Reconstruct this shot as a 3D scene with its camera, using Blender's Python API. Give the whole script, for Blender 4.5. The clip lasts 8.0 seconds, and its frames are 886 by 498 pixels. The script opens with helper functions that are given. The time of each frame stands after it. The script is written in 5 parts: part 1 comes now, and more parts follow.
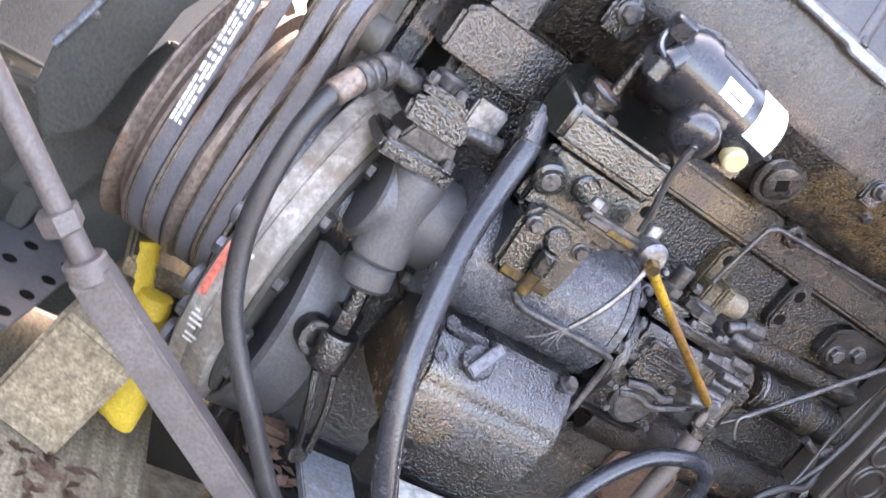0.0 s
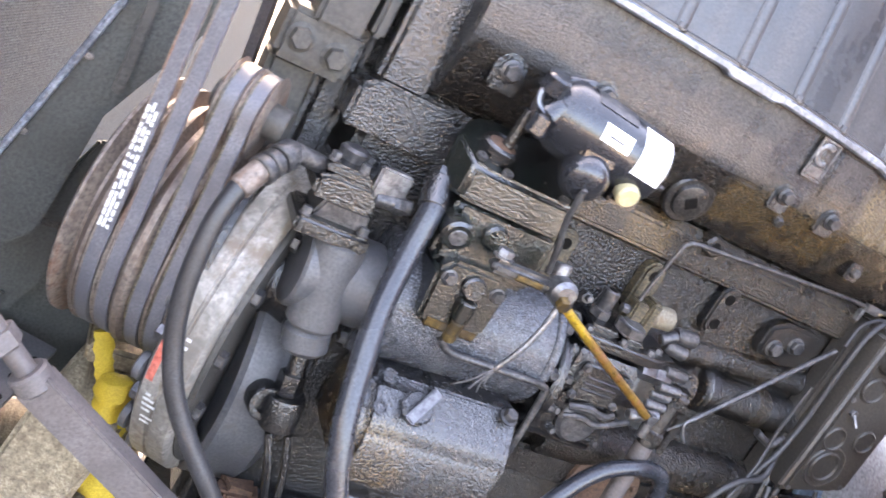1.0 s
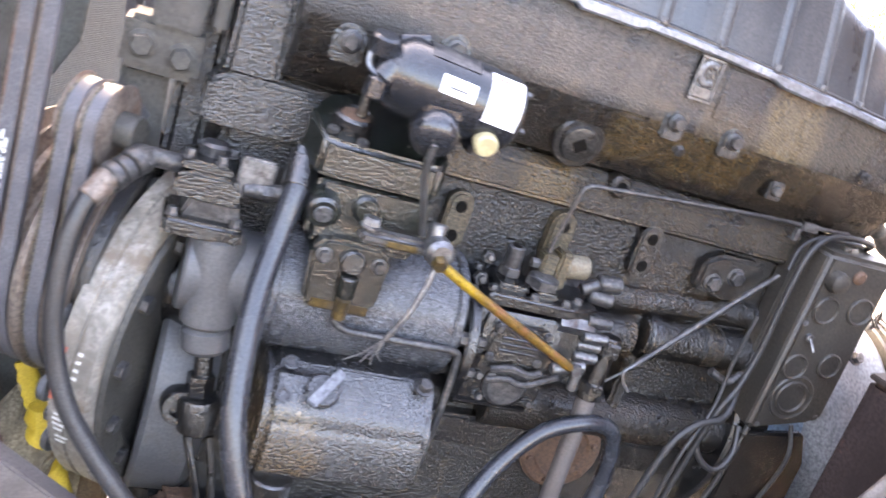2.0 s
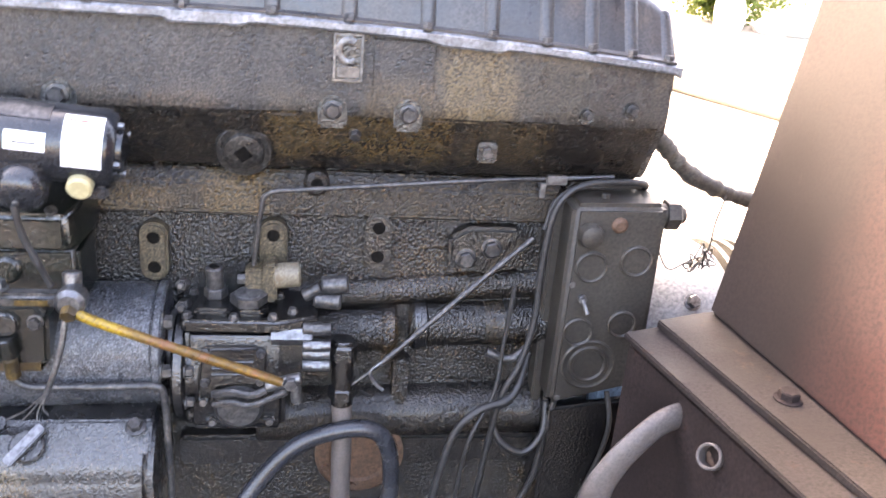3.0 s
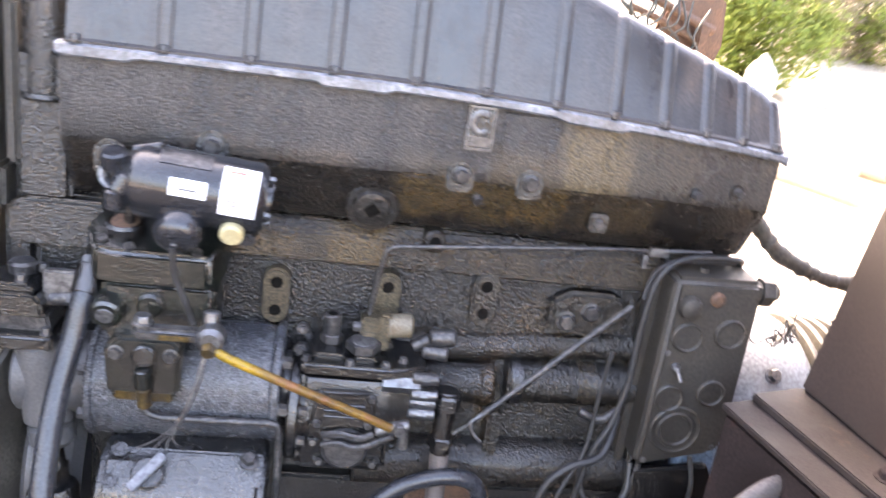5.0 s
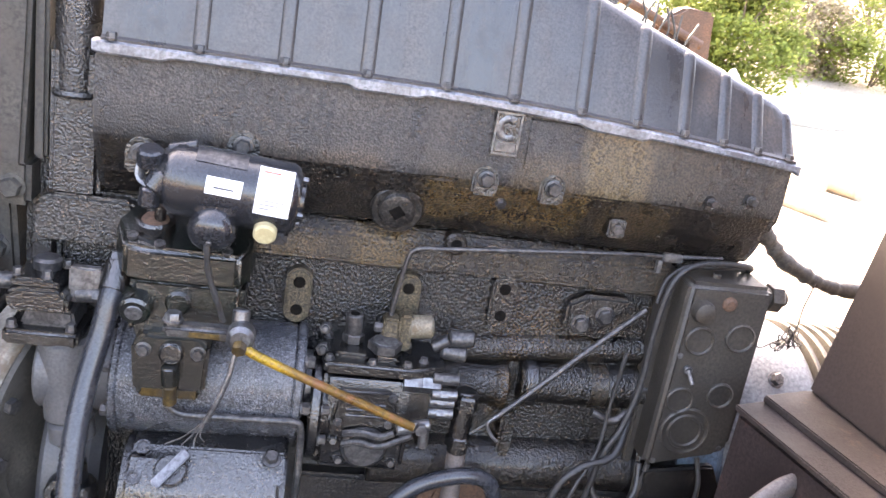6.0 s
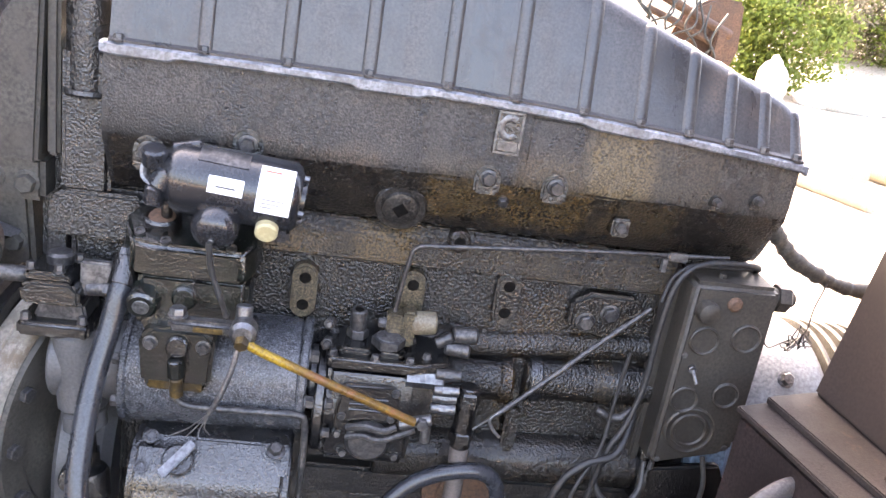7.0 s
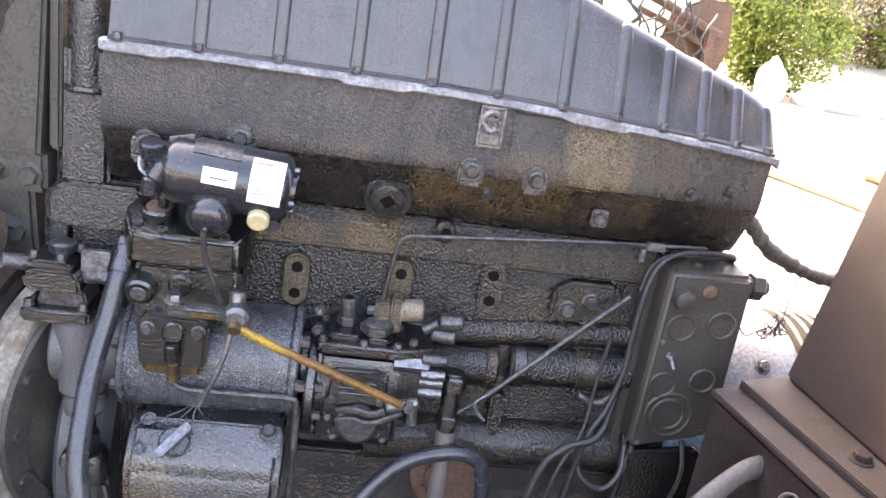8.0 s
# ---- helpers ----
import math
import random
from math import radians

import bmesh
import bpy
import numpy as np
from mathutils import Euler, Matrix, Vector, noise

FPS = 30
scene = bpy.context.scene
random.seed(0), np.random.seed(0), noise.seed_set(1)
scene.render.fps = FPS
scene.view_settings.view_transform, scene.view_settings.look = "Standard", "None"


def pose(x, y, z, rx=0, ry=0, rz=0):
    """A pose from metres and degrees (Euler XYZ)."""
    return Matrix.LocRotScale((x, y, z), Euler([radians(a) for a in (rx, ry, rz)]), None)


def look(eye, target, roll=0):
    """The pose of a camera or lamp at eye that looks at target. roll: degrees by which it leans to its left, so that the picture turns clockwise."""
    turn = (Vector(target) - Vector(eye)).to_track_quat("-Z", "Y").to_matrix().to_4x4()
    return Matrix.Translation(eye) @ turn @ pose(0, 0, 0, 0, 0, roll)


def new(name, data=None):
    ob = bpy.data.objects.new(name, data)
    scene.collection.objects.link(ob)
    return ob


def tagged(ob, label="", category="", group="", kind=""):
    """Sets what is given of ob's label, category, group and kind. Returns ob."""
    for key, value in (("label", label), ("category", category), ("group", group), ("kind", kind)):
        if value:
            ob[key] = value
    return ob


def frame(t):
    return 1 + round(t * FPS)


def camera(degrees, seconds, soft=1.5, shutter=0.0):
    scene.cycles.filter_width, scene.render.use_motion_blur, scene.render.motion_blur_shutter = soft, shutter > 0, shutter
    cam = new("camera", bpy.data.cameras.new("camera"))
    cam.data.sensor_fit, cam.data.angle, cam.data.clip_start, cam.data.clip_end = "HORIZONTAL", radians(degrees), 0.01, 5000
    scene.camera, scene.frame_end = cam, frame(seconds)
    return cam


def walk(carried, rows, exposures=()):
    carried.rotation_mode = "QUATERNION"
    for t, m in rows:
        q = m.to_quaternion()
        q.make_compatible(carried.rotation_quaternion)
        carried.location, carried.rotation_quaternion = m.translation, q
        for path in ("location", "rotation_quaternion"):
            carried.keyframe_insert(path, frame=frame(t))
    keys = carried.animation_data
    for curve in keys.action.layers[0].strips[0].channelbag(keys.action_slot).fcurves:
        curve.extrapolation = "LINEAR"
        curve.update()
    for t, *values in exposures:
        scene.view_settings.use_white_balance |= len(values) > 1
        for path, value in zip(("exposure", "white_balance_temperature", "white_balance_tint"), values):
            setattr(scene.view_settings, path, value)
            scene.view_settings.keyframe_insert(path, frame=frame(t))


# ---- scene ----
cam = camera(54.0, 8.0, shutter=0.5)
PATH = [
    (0, (-0.411, -1.032, 1.103), (0.435, 0.705, 0.583), 36.8),
    (0.5, (-0.404, -1.073, 1.162), (0.396, 0.688, 0.652), 32.4),
    (1, (-0.375, -1.088, 1.248), (0.448, 0.652, 0.703), 29.6),
    (1.2, (-0.329, -1.102, 1.279), (0.472, 0.633, 0.69), 27.9),
    (2.3, (0.038, -1.193, 1.312), (0.608, 0.628, 0.714), 14.9),
    (2.5, (0.21, -1.209, 1.356), (0.677, 0.628, 0.72), 11.3),
    (3, (0.529, -1.217, 1.478), (0.829, 0.613, 0.728), 4.9),
    (3.5, (0.565, -1.22, 1.495), (0.811, 0.625, 0.763), 2.7),
    (4, (0.545, -1.237, 1.499), (0.732, 0.626, 0.794), 3.5),
    (4.5, (0.503, -1.251, 1.519), (0.666, 0.617, 0.821), 5.2),
    (5, (0.37, -1.258, 1.51), (0.64, 0.61, 0.851), 8.3),
    (5.2, (0.25, -1.249, 1.479), (0.679, 0.608, 0.872), 9.9),
    (6.5, (0.314, -1.287, 1.516), (0.596, 0.581, 0.859), 9.7),
    (7, (0.334, -1.284, 1.527), (0.594, 0.58, 0.851), 9.5),
    (7.5, (0.351, -1.303, 1.525), (0.59, 0.567, 0.855), 9.1),
    (8, (0.355, -1.344, 1.531), (0.609, 0.523, 0.859), 9.4),
]
walk(cam, [(t, look(eye, target, roll)) for t, eye, target, roll in PATH],
     exposures=[(0.0, 4.85, 7900, 22), (2.0, 4.72, 7900, 22), (3.5, 4.48, 7900, 22), (4.8, 4.5, 7900, 22), (6.2, 4.32, 7900, 22), (8.0, 4.30, 7900, 22)])

# ---- world and light ----
SUN_DIR = Vector((-0.25, 0.78, 0.56)).normalized()
world = bpy.data.worlds.new("sky")
scene.world = world
world.use_nodes = True
wn = world.node_tree.nodes
sky = wn.new("ShaderNodeTexSky")
sky.sky_type = "NISHITA"
sky.sun_disc = False
sky.sun_elevation = math.asin(SUN_DIR.z)
sky.sun_rotation = math.atan2(SUN_DIR.x, SUN_DIR.y)
sky.dust_density = 6.0
wn["Background"].inputs["Strength"].default_value = 0.15
world.node_tree.links.new(sky.outputs[0], wn["Background"].inputs["Color"])
sun = new("sun", bpy.data.lights.new("sun", "SUN"))
sun.data.energy, sun.data.angle, sun.data.color = 0.95, radians(10), (1.0, 0.96, 0.90)
sun.matrix_world = look(SUN_DIR * 20, (0, 0, 0))


# ---- materials ----
def mat(name, c1, c2, rough=0.5, rough2=None, metal=0.0, scale=12.0, fine=160.0, bump=0.25, grain=0.5,
        stain=None, stain_amount=0.45, stain_scale=7.0, stretch=(1, 1, 1), spec=0.5, coat=0.0, dist=0.002, patches=(), wrinkle=0.0, wscale=250.0, crest=0.5, dry=0.14, film=0.22, hollow=1.0):
    """Two-scale surface: large blotches c1/c2, fine grain, an optional stain colour, bump from the grain."""
    m = bpy.data.materials.new(name)
    m.use_nodes = True
    n, l = m.node_tree.nodes, m.node_tree.links
    b = n["Principled BSDF"]
    geo = n.new("ShaderNodeNewGeometry")
    mp = n.new("ShaderNodeMapping")
    mp.inputs["Scale"].default_value = stretch
    l.new(geo.outputs["Position"], mp.inputs["Vector"])

    def noise_node(sc, det, rgh, vec):
        t = n.new("ShaderNodeTexNoise")
        t.inputs["Scale"].default_value, t.inputs["Detail"].default_value, t.inputs["Roughness"].default_value = sc, det, rgh
        l.new(vec, t.inputs["Vector"])
        return t

    def ramp(src, a, bb):
        r = n.new("ShaderNodeMapRange")
        r.inputs["From Min"].default_value, r.inputs["From Max"].default_value = a, bb
        l.new(src, r.inputs["Value"])
        return r.outputs["Result"]

    def mix(fac, a, bb):
        x = n.new("ShaderNodeMix")
        x.data_type = "RGBA"
        l.new(fac, x.inputs["Factor"])
        for sock, val in ((x.inputs[6], a), (x.inputs[7], bb)):
            if isinstance(val, tuple):
                sock.default_value = (*val, 1)
            else:
                l.new(val, sock)
        return x.outputs[2]

    big = noise_node(scale, 6, 0.62, mp.outputs["Vector"])
    small = noise_node(fine, 4, 0.6, geo.outputs["Position"])
    col = mix(ramp(big.outputs["Fac"], 0.38, 0.64), c1, c2)
    dark = tuple(v * (1 - grain) for v in c1)
    col = mix(ramp(small.outputs["Fac"], 0.62, 0.30), col, dark)
    if stain:
        st = noise_node(stain_scale, 8, 0.7, mp.outputs["Vector"])
        a = 0.72 - 0.5 * stain_amount
        col = mix(ramp(st.outputs["Fac"], a, a + 0.12), col, stain)
    if patches:
        edge = noise_node(18, 6, 0.7, geo.outputs["Position"])
        off = n.new("ShaderNodeMath")
        off.operation = "MULTIPLY_ADD"
        off.inputs[1].default_value, off.inputs[2].default_value = 0.07, -0.035
        l.new(edge.outputs["Fac"], off.inputs[0])
        sep = n.new("ShaderNodeSeparateXYZ")
        l.new(geo.outputs["Position"], sep.inputs[0])
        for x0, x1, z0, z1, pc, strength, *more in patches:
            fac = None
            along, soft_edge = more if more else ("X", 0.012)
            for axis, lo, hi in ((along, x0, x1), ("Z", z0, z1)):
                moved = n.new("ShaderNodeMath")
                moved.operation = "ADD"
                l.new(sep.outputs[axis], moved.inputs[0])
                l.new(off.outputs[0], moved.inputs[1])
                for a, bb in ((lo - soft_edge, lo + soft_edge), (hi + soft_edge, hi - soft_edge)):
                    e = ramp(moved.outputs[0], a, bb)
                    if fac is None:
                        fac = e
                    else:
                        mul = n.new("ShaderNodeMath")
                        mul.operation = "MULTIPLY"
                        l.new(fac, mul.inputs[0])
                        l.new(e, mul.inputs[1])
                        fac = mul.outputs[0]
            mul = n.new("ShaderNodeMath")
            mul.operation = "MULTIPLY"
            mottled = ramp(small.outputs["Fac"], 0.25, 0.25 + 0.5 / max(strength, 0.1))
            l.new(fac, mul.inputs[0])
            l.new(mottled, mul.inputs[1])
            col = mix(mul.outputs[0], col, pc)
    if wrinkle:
        # crackled skin: grime in hollows, rubbed crests; both tones also paint in glint contrast
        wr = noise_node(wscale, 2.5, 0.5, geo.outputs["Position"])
        hollow_tone = n.new("ShaderNodeMath")
        hollow_tone.operation = "MULTIPLY"
        hollow_tone.inputs[1].default_value = hollow
        l.new(ramp(wr.outputs["Fac"], 0.54, 0.38), hollow_tone.inputs[0])
        col = mix(hollow_tone.outputs[0], col, tuple(v * 0.22 for v in c1))
        crest_tone = n.new("ShaderNodeMath")
        crest_tone.operation = "MULTIPLY"
        crest_tone.inputs[1].default_value = crest
        l.new(ramp(wr.outputs["Fac"], 0.56, 0.68), crest_tone.inputs[0])
        col = mix(crest_tone.outputs[0], col, tuple(min(0.5, v * 2.2 + 0.012) for v in c2))
    l.new(col, b.inputs["Base Color"])
    rr = n.new("ShaderNodeMapRange")
    rr.inputs["From Min"].default_value, rr.inputs["From Max"].default_value = 0.35, 0.65
    rr.inputs["To Min"].default_value = rough
    rr.inputs["To Max"].default_value = rough if rough2 is None else rough2
    l.new(big.outputs["Fac"], rr.inputs["Value"])
    if wrinkle:
        wet = n.new("ShaderNodeMath")
        wet.operation = "MULTIPLY_ADD"
        wet.inputs[1].default_value = dry
        l.new(ramp(noise_node(38, 5, 0.7, geo.outputs["Position"]).outputs["Fac"], 0.50, 0.62), wet.inputs[0])
        l.new(rr.outputs["Result"], wet.inputs[2])
        l.new(wet.outputs[0], b.inputs["Roughness"])
    else:
        l.new(rr.outputs["Result"], b.inputs["Roughness"])
    b.inputs["Metallic"].default_value = metal
    b.inputs["Specular IOR Level"].default_value = spec
    b.inputs["Coat Weight"].default_value = max(coat, film if wrinkle else 0.0)
    b.inputs["Coat Roughness"].default_value = 0.07
    if bump:
        bp = n.new("ShaderNodeBump")
        bp.inputs["Strength"].default_value, bp.inputs["Distance"].default_value = bump, dist
        l.new(small.outputs["Fac"], bp.inputs["Height"])
        if wrinkle:
            bw = n.new("ShaderNodeBump")
            bw.inputs["Strength"].default_value, bw.inputs["Distance"].default_value = min(1.0, wrinkle * 1.2), 0.0048
            l.new(wr.outputs["Fac"], bw.inputs["Height"])
            l.new(bw.outputs["Normal"], bp.inputs["Normal"])
        l.new(bp.outputs["Normal"], b.inputs["Normal"])
    return m


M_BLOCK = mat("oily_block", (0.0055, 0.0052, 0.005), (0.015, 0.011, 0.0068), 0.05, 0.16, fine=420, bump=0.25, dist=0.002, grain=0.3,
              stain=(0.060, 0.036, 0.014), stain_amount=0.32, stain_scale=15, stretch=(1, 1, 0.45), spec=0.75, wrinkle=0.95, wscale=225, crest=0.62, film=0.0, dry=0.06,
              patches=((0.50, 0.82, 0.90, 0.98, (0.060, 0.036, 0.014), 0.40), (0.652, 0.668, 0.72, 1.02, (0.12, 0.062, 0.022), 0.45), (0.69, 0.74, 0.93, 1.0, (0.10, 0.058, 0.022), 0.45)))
M_HEAD = mat("sooty_head_paint", (0.026, 0.026, 0.028), (0.066, 0.060, 0.056), 0.16, 0.38, fine=300, bump=0.3, dist=0.002, grain=0.15,
             stain=(0.17, 0.135, 0.085), stain_amount=0.22, stain_scale=6, stretch=(1, 1, 0.4), wrinkle=0.34, wscale=300, crest=0.14, film=0.2, hollow=0.5,
             patches=((0.695, 0.80, 1.185, 1.296, (0.17, 0.125, 0.066), 1.2), (0.80, 0.905, 1.20, 1.29, (0.095, 0.075, 0.045), 0.7), (0.46, 0.55, 1.185, 1.23, (0.10, 0.075, 0.045), 0.5), (0.595, 0.69, 1.18, 1.245, (0.16, 0.11, 0.055), 0.6),
                      # dark left-end patch: shade of the recess there, put into the colour
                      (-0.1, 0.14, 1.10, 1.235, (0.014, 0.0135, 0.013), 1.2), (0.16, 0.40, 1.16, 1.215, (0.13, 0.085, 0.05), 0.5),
                      (0.90, 1.05, 1.15, 1.30, (0.075, 0.062, 0.045), 0.6)))
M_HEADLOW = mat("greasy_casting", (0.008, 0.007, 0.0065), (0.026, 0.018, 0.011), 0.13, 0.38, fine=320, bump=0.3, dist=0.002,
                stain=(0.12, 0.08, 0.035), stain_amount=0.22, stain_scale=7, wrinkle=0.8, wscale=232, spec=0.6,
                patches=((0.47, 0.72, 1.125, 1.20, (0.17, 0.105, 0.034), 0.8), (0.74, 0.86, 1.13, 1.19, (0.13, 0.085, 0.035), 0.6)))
M_COVER = mat("dark_cover_paint", (0.027, 0.028, 0.031), (0.066, 0.062, 0.060), 0.22, 0.42, fine=260, bump=0.15,
              stain=(0.12, 0.098, 0.075), stain_amount=0.20, stain_scale=9, stretch=(1.6, 1, 0.22), grain=0.2, wrinkle=0.06, wscale=220, crest=0.0, film=0.1, hollow=0.10,
              patches=((0.76, 0.80, 1.385, 1.42, (0.020, 0.019, 0.019), 1.2), (0.815, 0.83, 1.36, 1.40, (0.10, 0.078, 0.055), 0.7), (0.80, 0.87, 1.36, 1.41, (0.020, 0.019, 0.019), 1.2), (0.86, 0.885, 1.345, 1.40, (0.13, 0.085, 0.055), 0.6), (0.93, 0.945, 1.33, 1.365, (0.12, 0.08, 0.055), 0.5)))
M_SILVER = mat("worn_bright_edge", (0.17, 0.185, 0.21), (0.36, 0.38, 0.42), 0.3, 0.5, metal=0.4, scale=30, bump=0.3)
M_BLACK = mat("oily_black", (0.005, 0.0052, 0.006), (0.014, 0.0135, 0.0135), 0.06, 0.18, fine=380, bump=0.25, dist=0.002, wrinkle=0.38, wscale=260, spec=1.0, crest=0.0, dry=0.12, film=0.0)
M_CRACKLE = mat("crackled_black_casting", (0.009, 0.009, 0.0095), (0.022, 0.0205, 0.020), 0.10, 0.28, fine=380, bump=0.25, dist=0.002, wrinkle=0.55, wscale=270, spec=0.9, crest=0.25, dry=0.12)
M_RUBBER = mat("black_rubber", (0.022, 0.022, 0.023), (0.042, 0.040, 0.041), 0.38, 0.55, fine=300, bump=0.15)
M_BELT = mat("worn_grey_belt", (0.075, 0.075, 0.085), (0.13, 0.125, 0.135), 0.40, 0.6, scale=20, fine=320, bump=0.12, grain=0.2)
M_HOSE = mat("shiny_hose", (0.022, 0.024, 0.029), (0.040, 0.043, 0.050), 0.20, 0.32, fine=300, bump=0.10)
M_GREY = mat("grey_housing_paint", (0.055, 0.060, 0.071), (0.105, 0.110, 0.122), 0.13, 0.32, fine=380, bump=0.3, dist=0.002,
             stain=(0.030, 0.028, 0.026), stain_amount=0.36, stain_scale=14, wrinkle=0.45, wscale=340, crest=0.4, hollow=0.8)
M_GREYM = mat("matt_grey_paint", (0.052, 0.053, 0.057), (0.092, 0.090, 0.090), 0.36, 0.55, fine=240, bump=0.12, grain=0.18,
              stain=(0.06, 0.055, 0.05), stain_amount=0.28, stain_scale=12)
M_GREEN = mat("oily_green_paint", (0.005, 0.0075, 0.0065), (0.013, 0.019, 0.0125), 0.07, 0.22, fine=300, bump=0.3,
              stain=(0.008, 0.0075, 0.0075), stain_amount=0.46, stain_scale=24, wrinkle=0.25, wscale=240, spec=1.0, dry=0.10, crest=0.0, film=0.0)
M_STEEL = mat("dull_steel", (0.15, 0.15, 0.155), (0.27, 0.27, 0.275), 0.32, 0.55, metal=0.85, scale=25, bump=0.3)
M_BOLT = mat("oily_bolt", (0.055, 0.055, 0.058), (0.12, 0.113, 0.108), 0.3, 0.5, metal=0.5, scale=40, bump=0.3)
M_RUST = mat("rust_brown", (0.085, 0.045, 0.028), (0.15, 0.085, 0.052), 0.6, 0.85, scale=22, fine=180, bump=0.5)
M_RUSTP = mat("rubbed_rusty_sheave", (0.13, 0.098, 0.080), (0.26, 0.215, 0.18), 0.45, 0.7, metal=0.3, scale=14, fine=140, bump=0.25,
              stain=(0.15, 0.07, 0.04), stain_amount=0.35, stretch=(3, 1, 1))
M_YROD = mat("yellow_brown_line", (0.11, 0.055, 0.012), (0.19, 0.105, 0.014), 0.24, 0.45, scale=25, fine=220, bump=0.3,
             stain=(0.17, 0.065, 0.03), stain_amount=0.40, stain_scale=26, patches=((0.20, 0.30, 0.8, 1.0, (0.30, 0.19, 0.012), 1.4),))
M_BRASS = mat("dirty_brass", (0.075, 0.048, 0.014), (0.15, 0.098, 0.034), 0.35, 0.6, metal=0.6, scale=40, bump=0.4,
              stain=(0.06, 0.045, 0.03), stain_amount=0.5, stain_scale=30)
M_TAN = mat("tan_grime", (0.070, 0.054, 0.030), (0.125, 0.098, 0.056), 0.32, 0.6, fine=320, bump=0.5,
            stain=(0.022, 0.018, 0.013), stain_amount=0.36, stain_scale=30, wrinkle=0.3, wscale=300, crest=0.3)
M_PAN = mat("stained_case", (0.014, 0.0145, 0.0165), (0.034, 0.034, 0.037), 0.10, 0.26, fine=380, bump=0.3, dist=0.002, wrinkle=0.5, wscale=270, spec=0.9, crest=0.3,
            stain=(0.012, 0.011, 0.010), stain_amount=0.30, stain_scale=9,
            # amber and black are oil; the pale band paints the front edge's highlight
            patches=((0.05, 0.165, 0.60, 0.695, (0.12, 0.066, 0.016), 0.8), (0.07, 0.15, 0.685, 0.708, (0.30, 0.23, 0.12), 0.5), (0.20, 0.33, 0.56, 0.685, (0.012, 0.011, 0.010), 1.2)))
M_WHITE = mat("white_label", (0.74, 0.74, 0.76), (0.82, 0.82, 0.84), 0.25, 0.35, scale=30, bump=0.05, grain=0.05)
M_CREAM = mat("cream_cap", (0.36, 0.31, 0.17), (0.44, 0.385, 0.23), 0.45, 0.6, scale=40, bump=0.1, grain=0.1)
M_DCREAM = mat("dusty_cream", (0.14, 0.118, 0.082), (0.25, 0.218, 0.16), 0.45, 0.65, scale=40, fine=300, bump=0.4,
               stain=(0.10, 0.07, 0.04), stain_amount=0.4, stain_scale=40)
M_RED = mat("faded_red_paint", (0.023, 0.0170, 0.0150), (0.039, 0.0270, 0.0230), 0.55, 0.75, spec=0.3, scale=4, fine=200, bump=0.08, grain=0.12,
            stain=(0.035, 0.024, 0.022), stain_amount=0.22, stain_scale=22,
            # redder near part: the hazy, lit look there is put into the colour
            patches=((-1.3, -0.50, 0.80, 1.50, (0.105, 0.034, 0.026), 1.5, "Y", 0.18),))
M_REDD = mat("dull_red_brown_steel", (0.016, 0.0115, 0.0112), (0.032, 0.023, 0.022), 0.7, 0.9, spec=0.15, scale=9, fine=220, bump=0.2, grain=0.25,
             stain=(0.075, 0.033, 0.022), stain_amount=0.22, stain_scale=9)
M_PLATE = mat("scuffed_dusty_plate", (0.020, 0.0155, 0.0145), (0.038, 0.030, 0.028), 0.6, 0.85, spec=0.2, scale=14, fine=260, bump=0.25, grain=0.25,
              stain=(0.055, 0.030, 0.022), stain_amount=0.24, stain_scale=18)
M_BOX = mat("dusty_dark_box", (0.030, 0.027, 0.024), (0.056, 0.049, 0.040), 0.40, 0.60, scale=9, fine=200, bump=0.25,
            stain=(0.075, 0.054, 0.026), stain_amount=0.20, stain_scale=9)
M_RING = mat("pale_damper_face", (0.15, 0.135, 0.115), (0.40, 0.365, 0.32), 0.35, 0.6, scale=16, fine=120, bump=0.12, grain=0.12,
             stain=(0.15, 0.115, 0.085), stain_amount=0.40, stain_scale=14)
M_REDMARK = mat("red_paint_mark", (0.48, 0.09, 0.06), (0.60, 0.17, 0.12), 0.5, 0.6, scale=60, bump=0.1)
M_RADIATOR = mat("dusty_radiator", (0.040, 0.047, 0.050), (0.062, 0.069, 0.071), 0.7, 0.85, spec=0.15, scale=6, fine=200, bump=0.2)
M_SHROUD = mat("dark_shroud", (0.030, 0.034, 0.031), (0.058, 0.062, 0.055), 0.45, 0.65, scale=8, fine=200, bump=0.2)
M_STRUT = mat("mauve_grey_strut", (0.075, 0.063, 0.059), (0.125, 0.107, 0.10), 0.45, 0.65, scale=16, fine=260, bump=0.15, grain=0.15)
M_WOOD = mat("weathered_timber", (0.17, 0.130, 0.082), (0.36, 0.30, 0.205), 0.75, 0.9, scale=9, fine=190, bump=0.5, grain=0.35,
             stain=(0.085, 0.058, 0.036), stain_amount=0.30, stain_scale=7, stretch=(7, 0.8, 5))
M_YELLOW = mat("yellow_cloth", (0.42, 0.28, 0.02), (0.56, 0.41, 0.045), 0.6, 0.8, scale=20, fine=400, bump=0.4, grain=0.25)
M_BLUE = mat("light_blue_paint", (0.16, 0.25, 0.35), (0.22, 0.32, 0.42), 0.4, 0.6, scale=14, bump=0.1)
M_GEN = mat("grey_generator_paint", (0.17, 0.185, 0.20), (0.24, 0.25, 0.26), 0.42, 0.6, scale=10, bump=0.15,
            stain=(0.12, 0.11, 0.10), stain_amount=0.3)
M_GROUND = mat("pale_dry_earth", (0.46, 0.39, 0.30), (0.62, 0.55, 0.44), 0.9, 1.0, scale=1.3, fine=26, bump=0.5, dist=0.03,
               stain=(0.30, 0.25, 0.17), stain_amount=0.3, stain_scale=0.6)
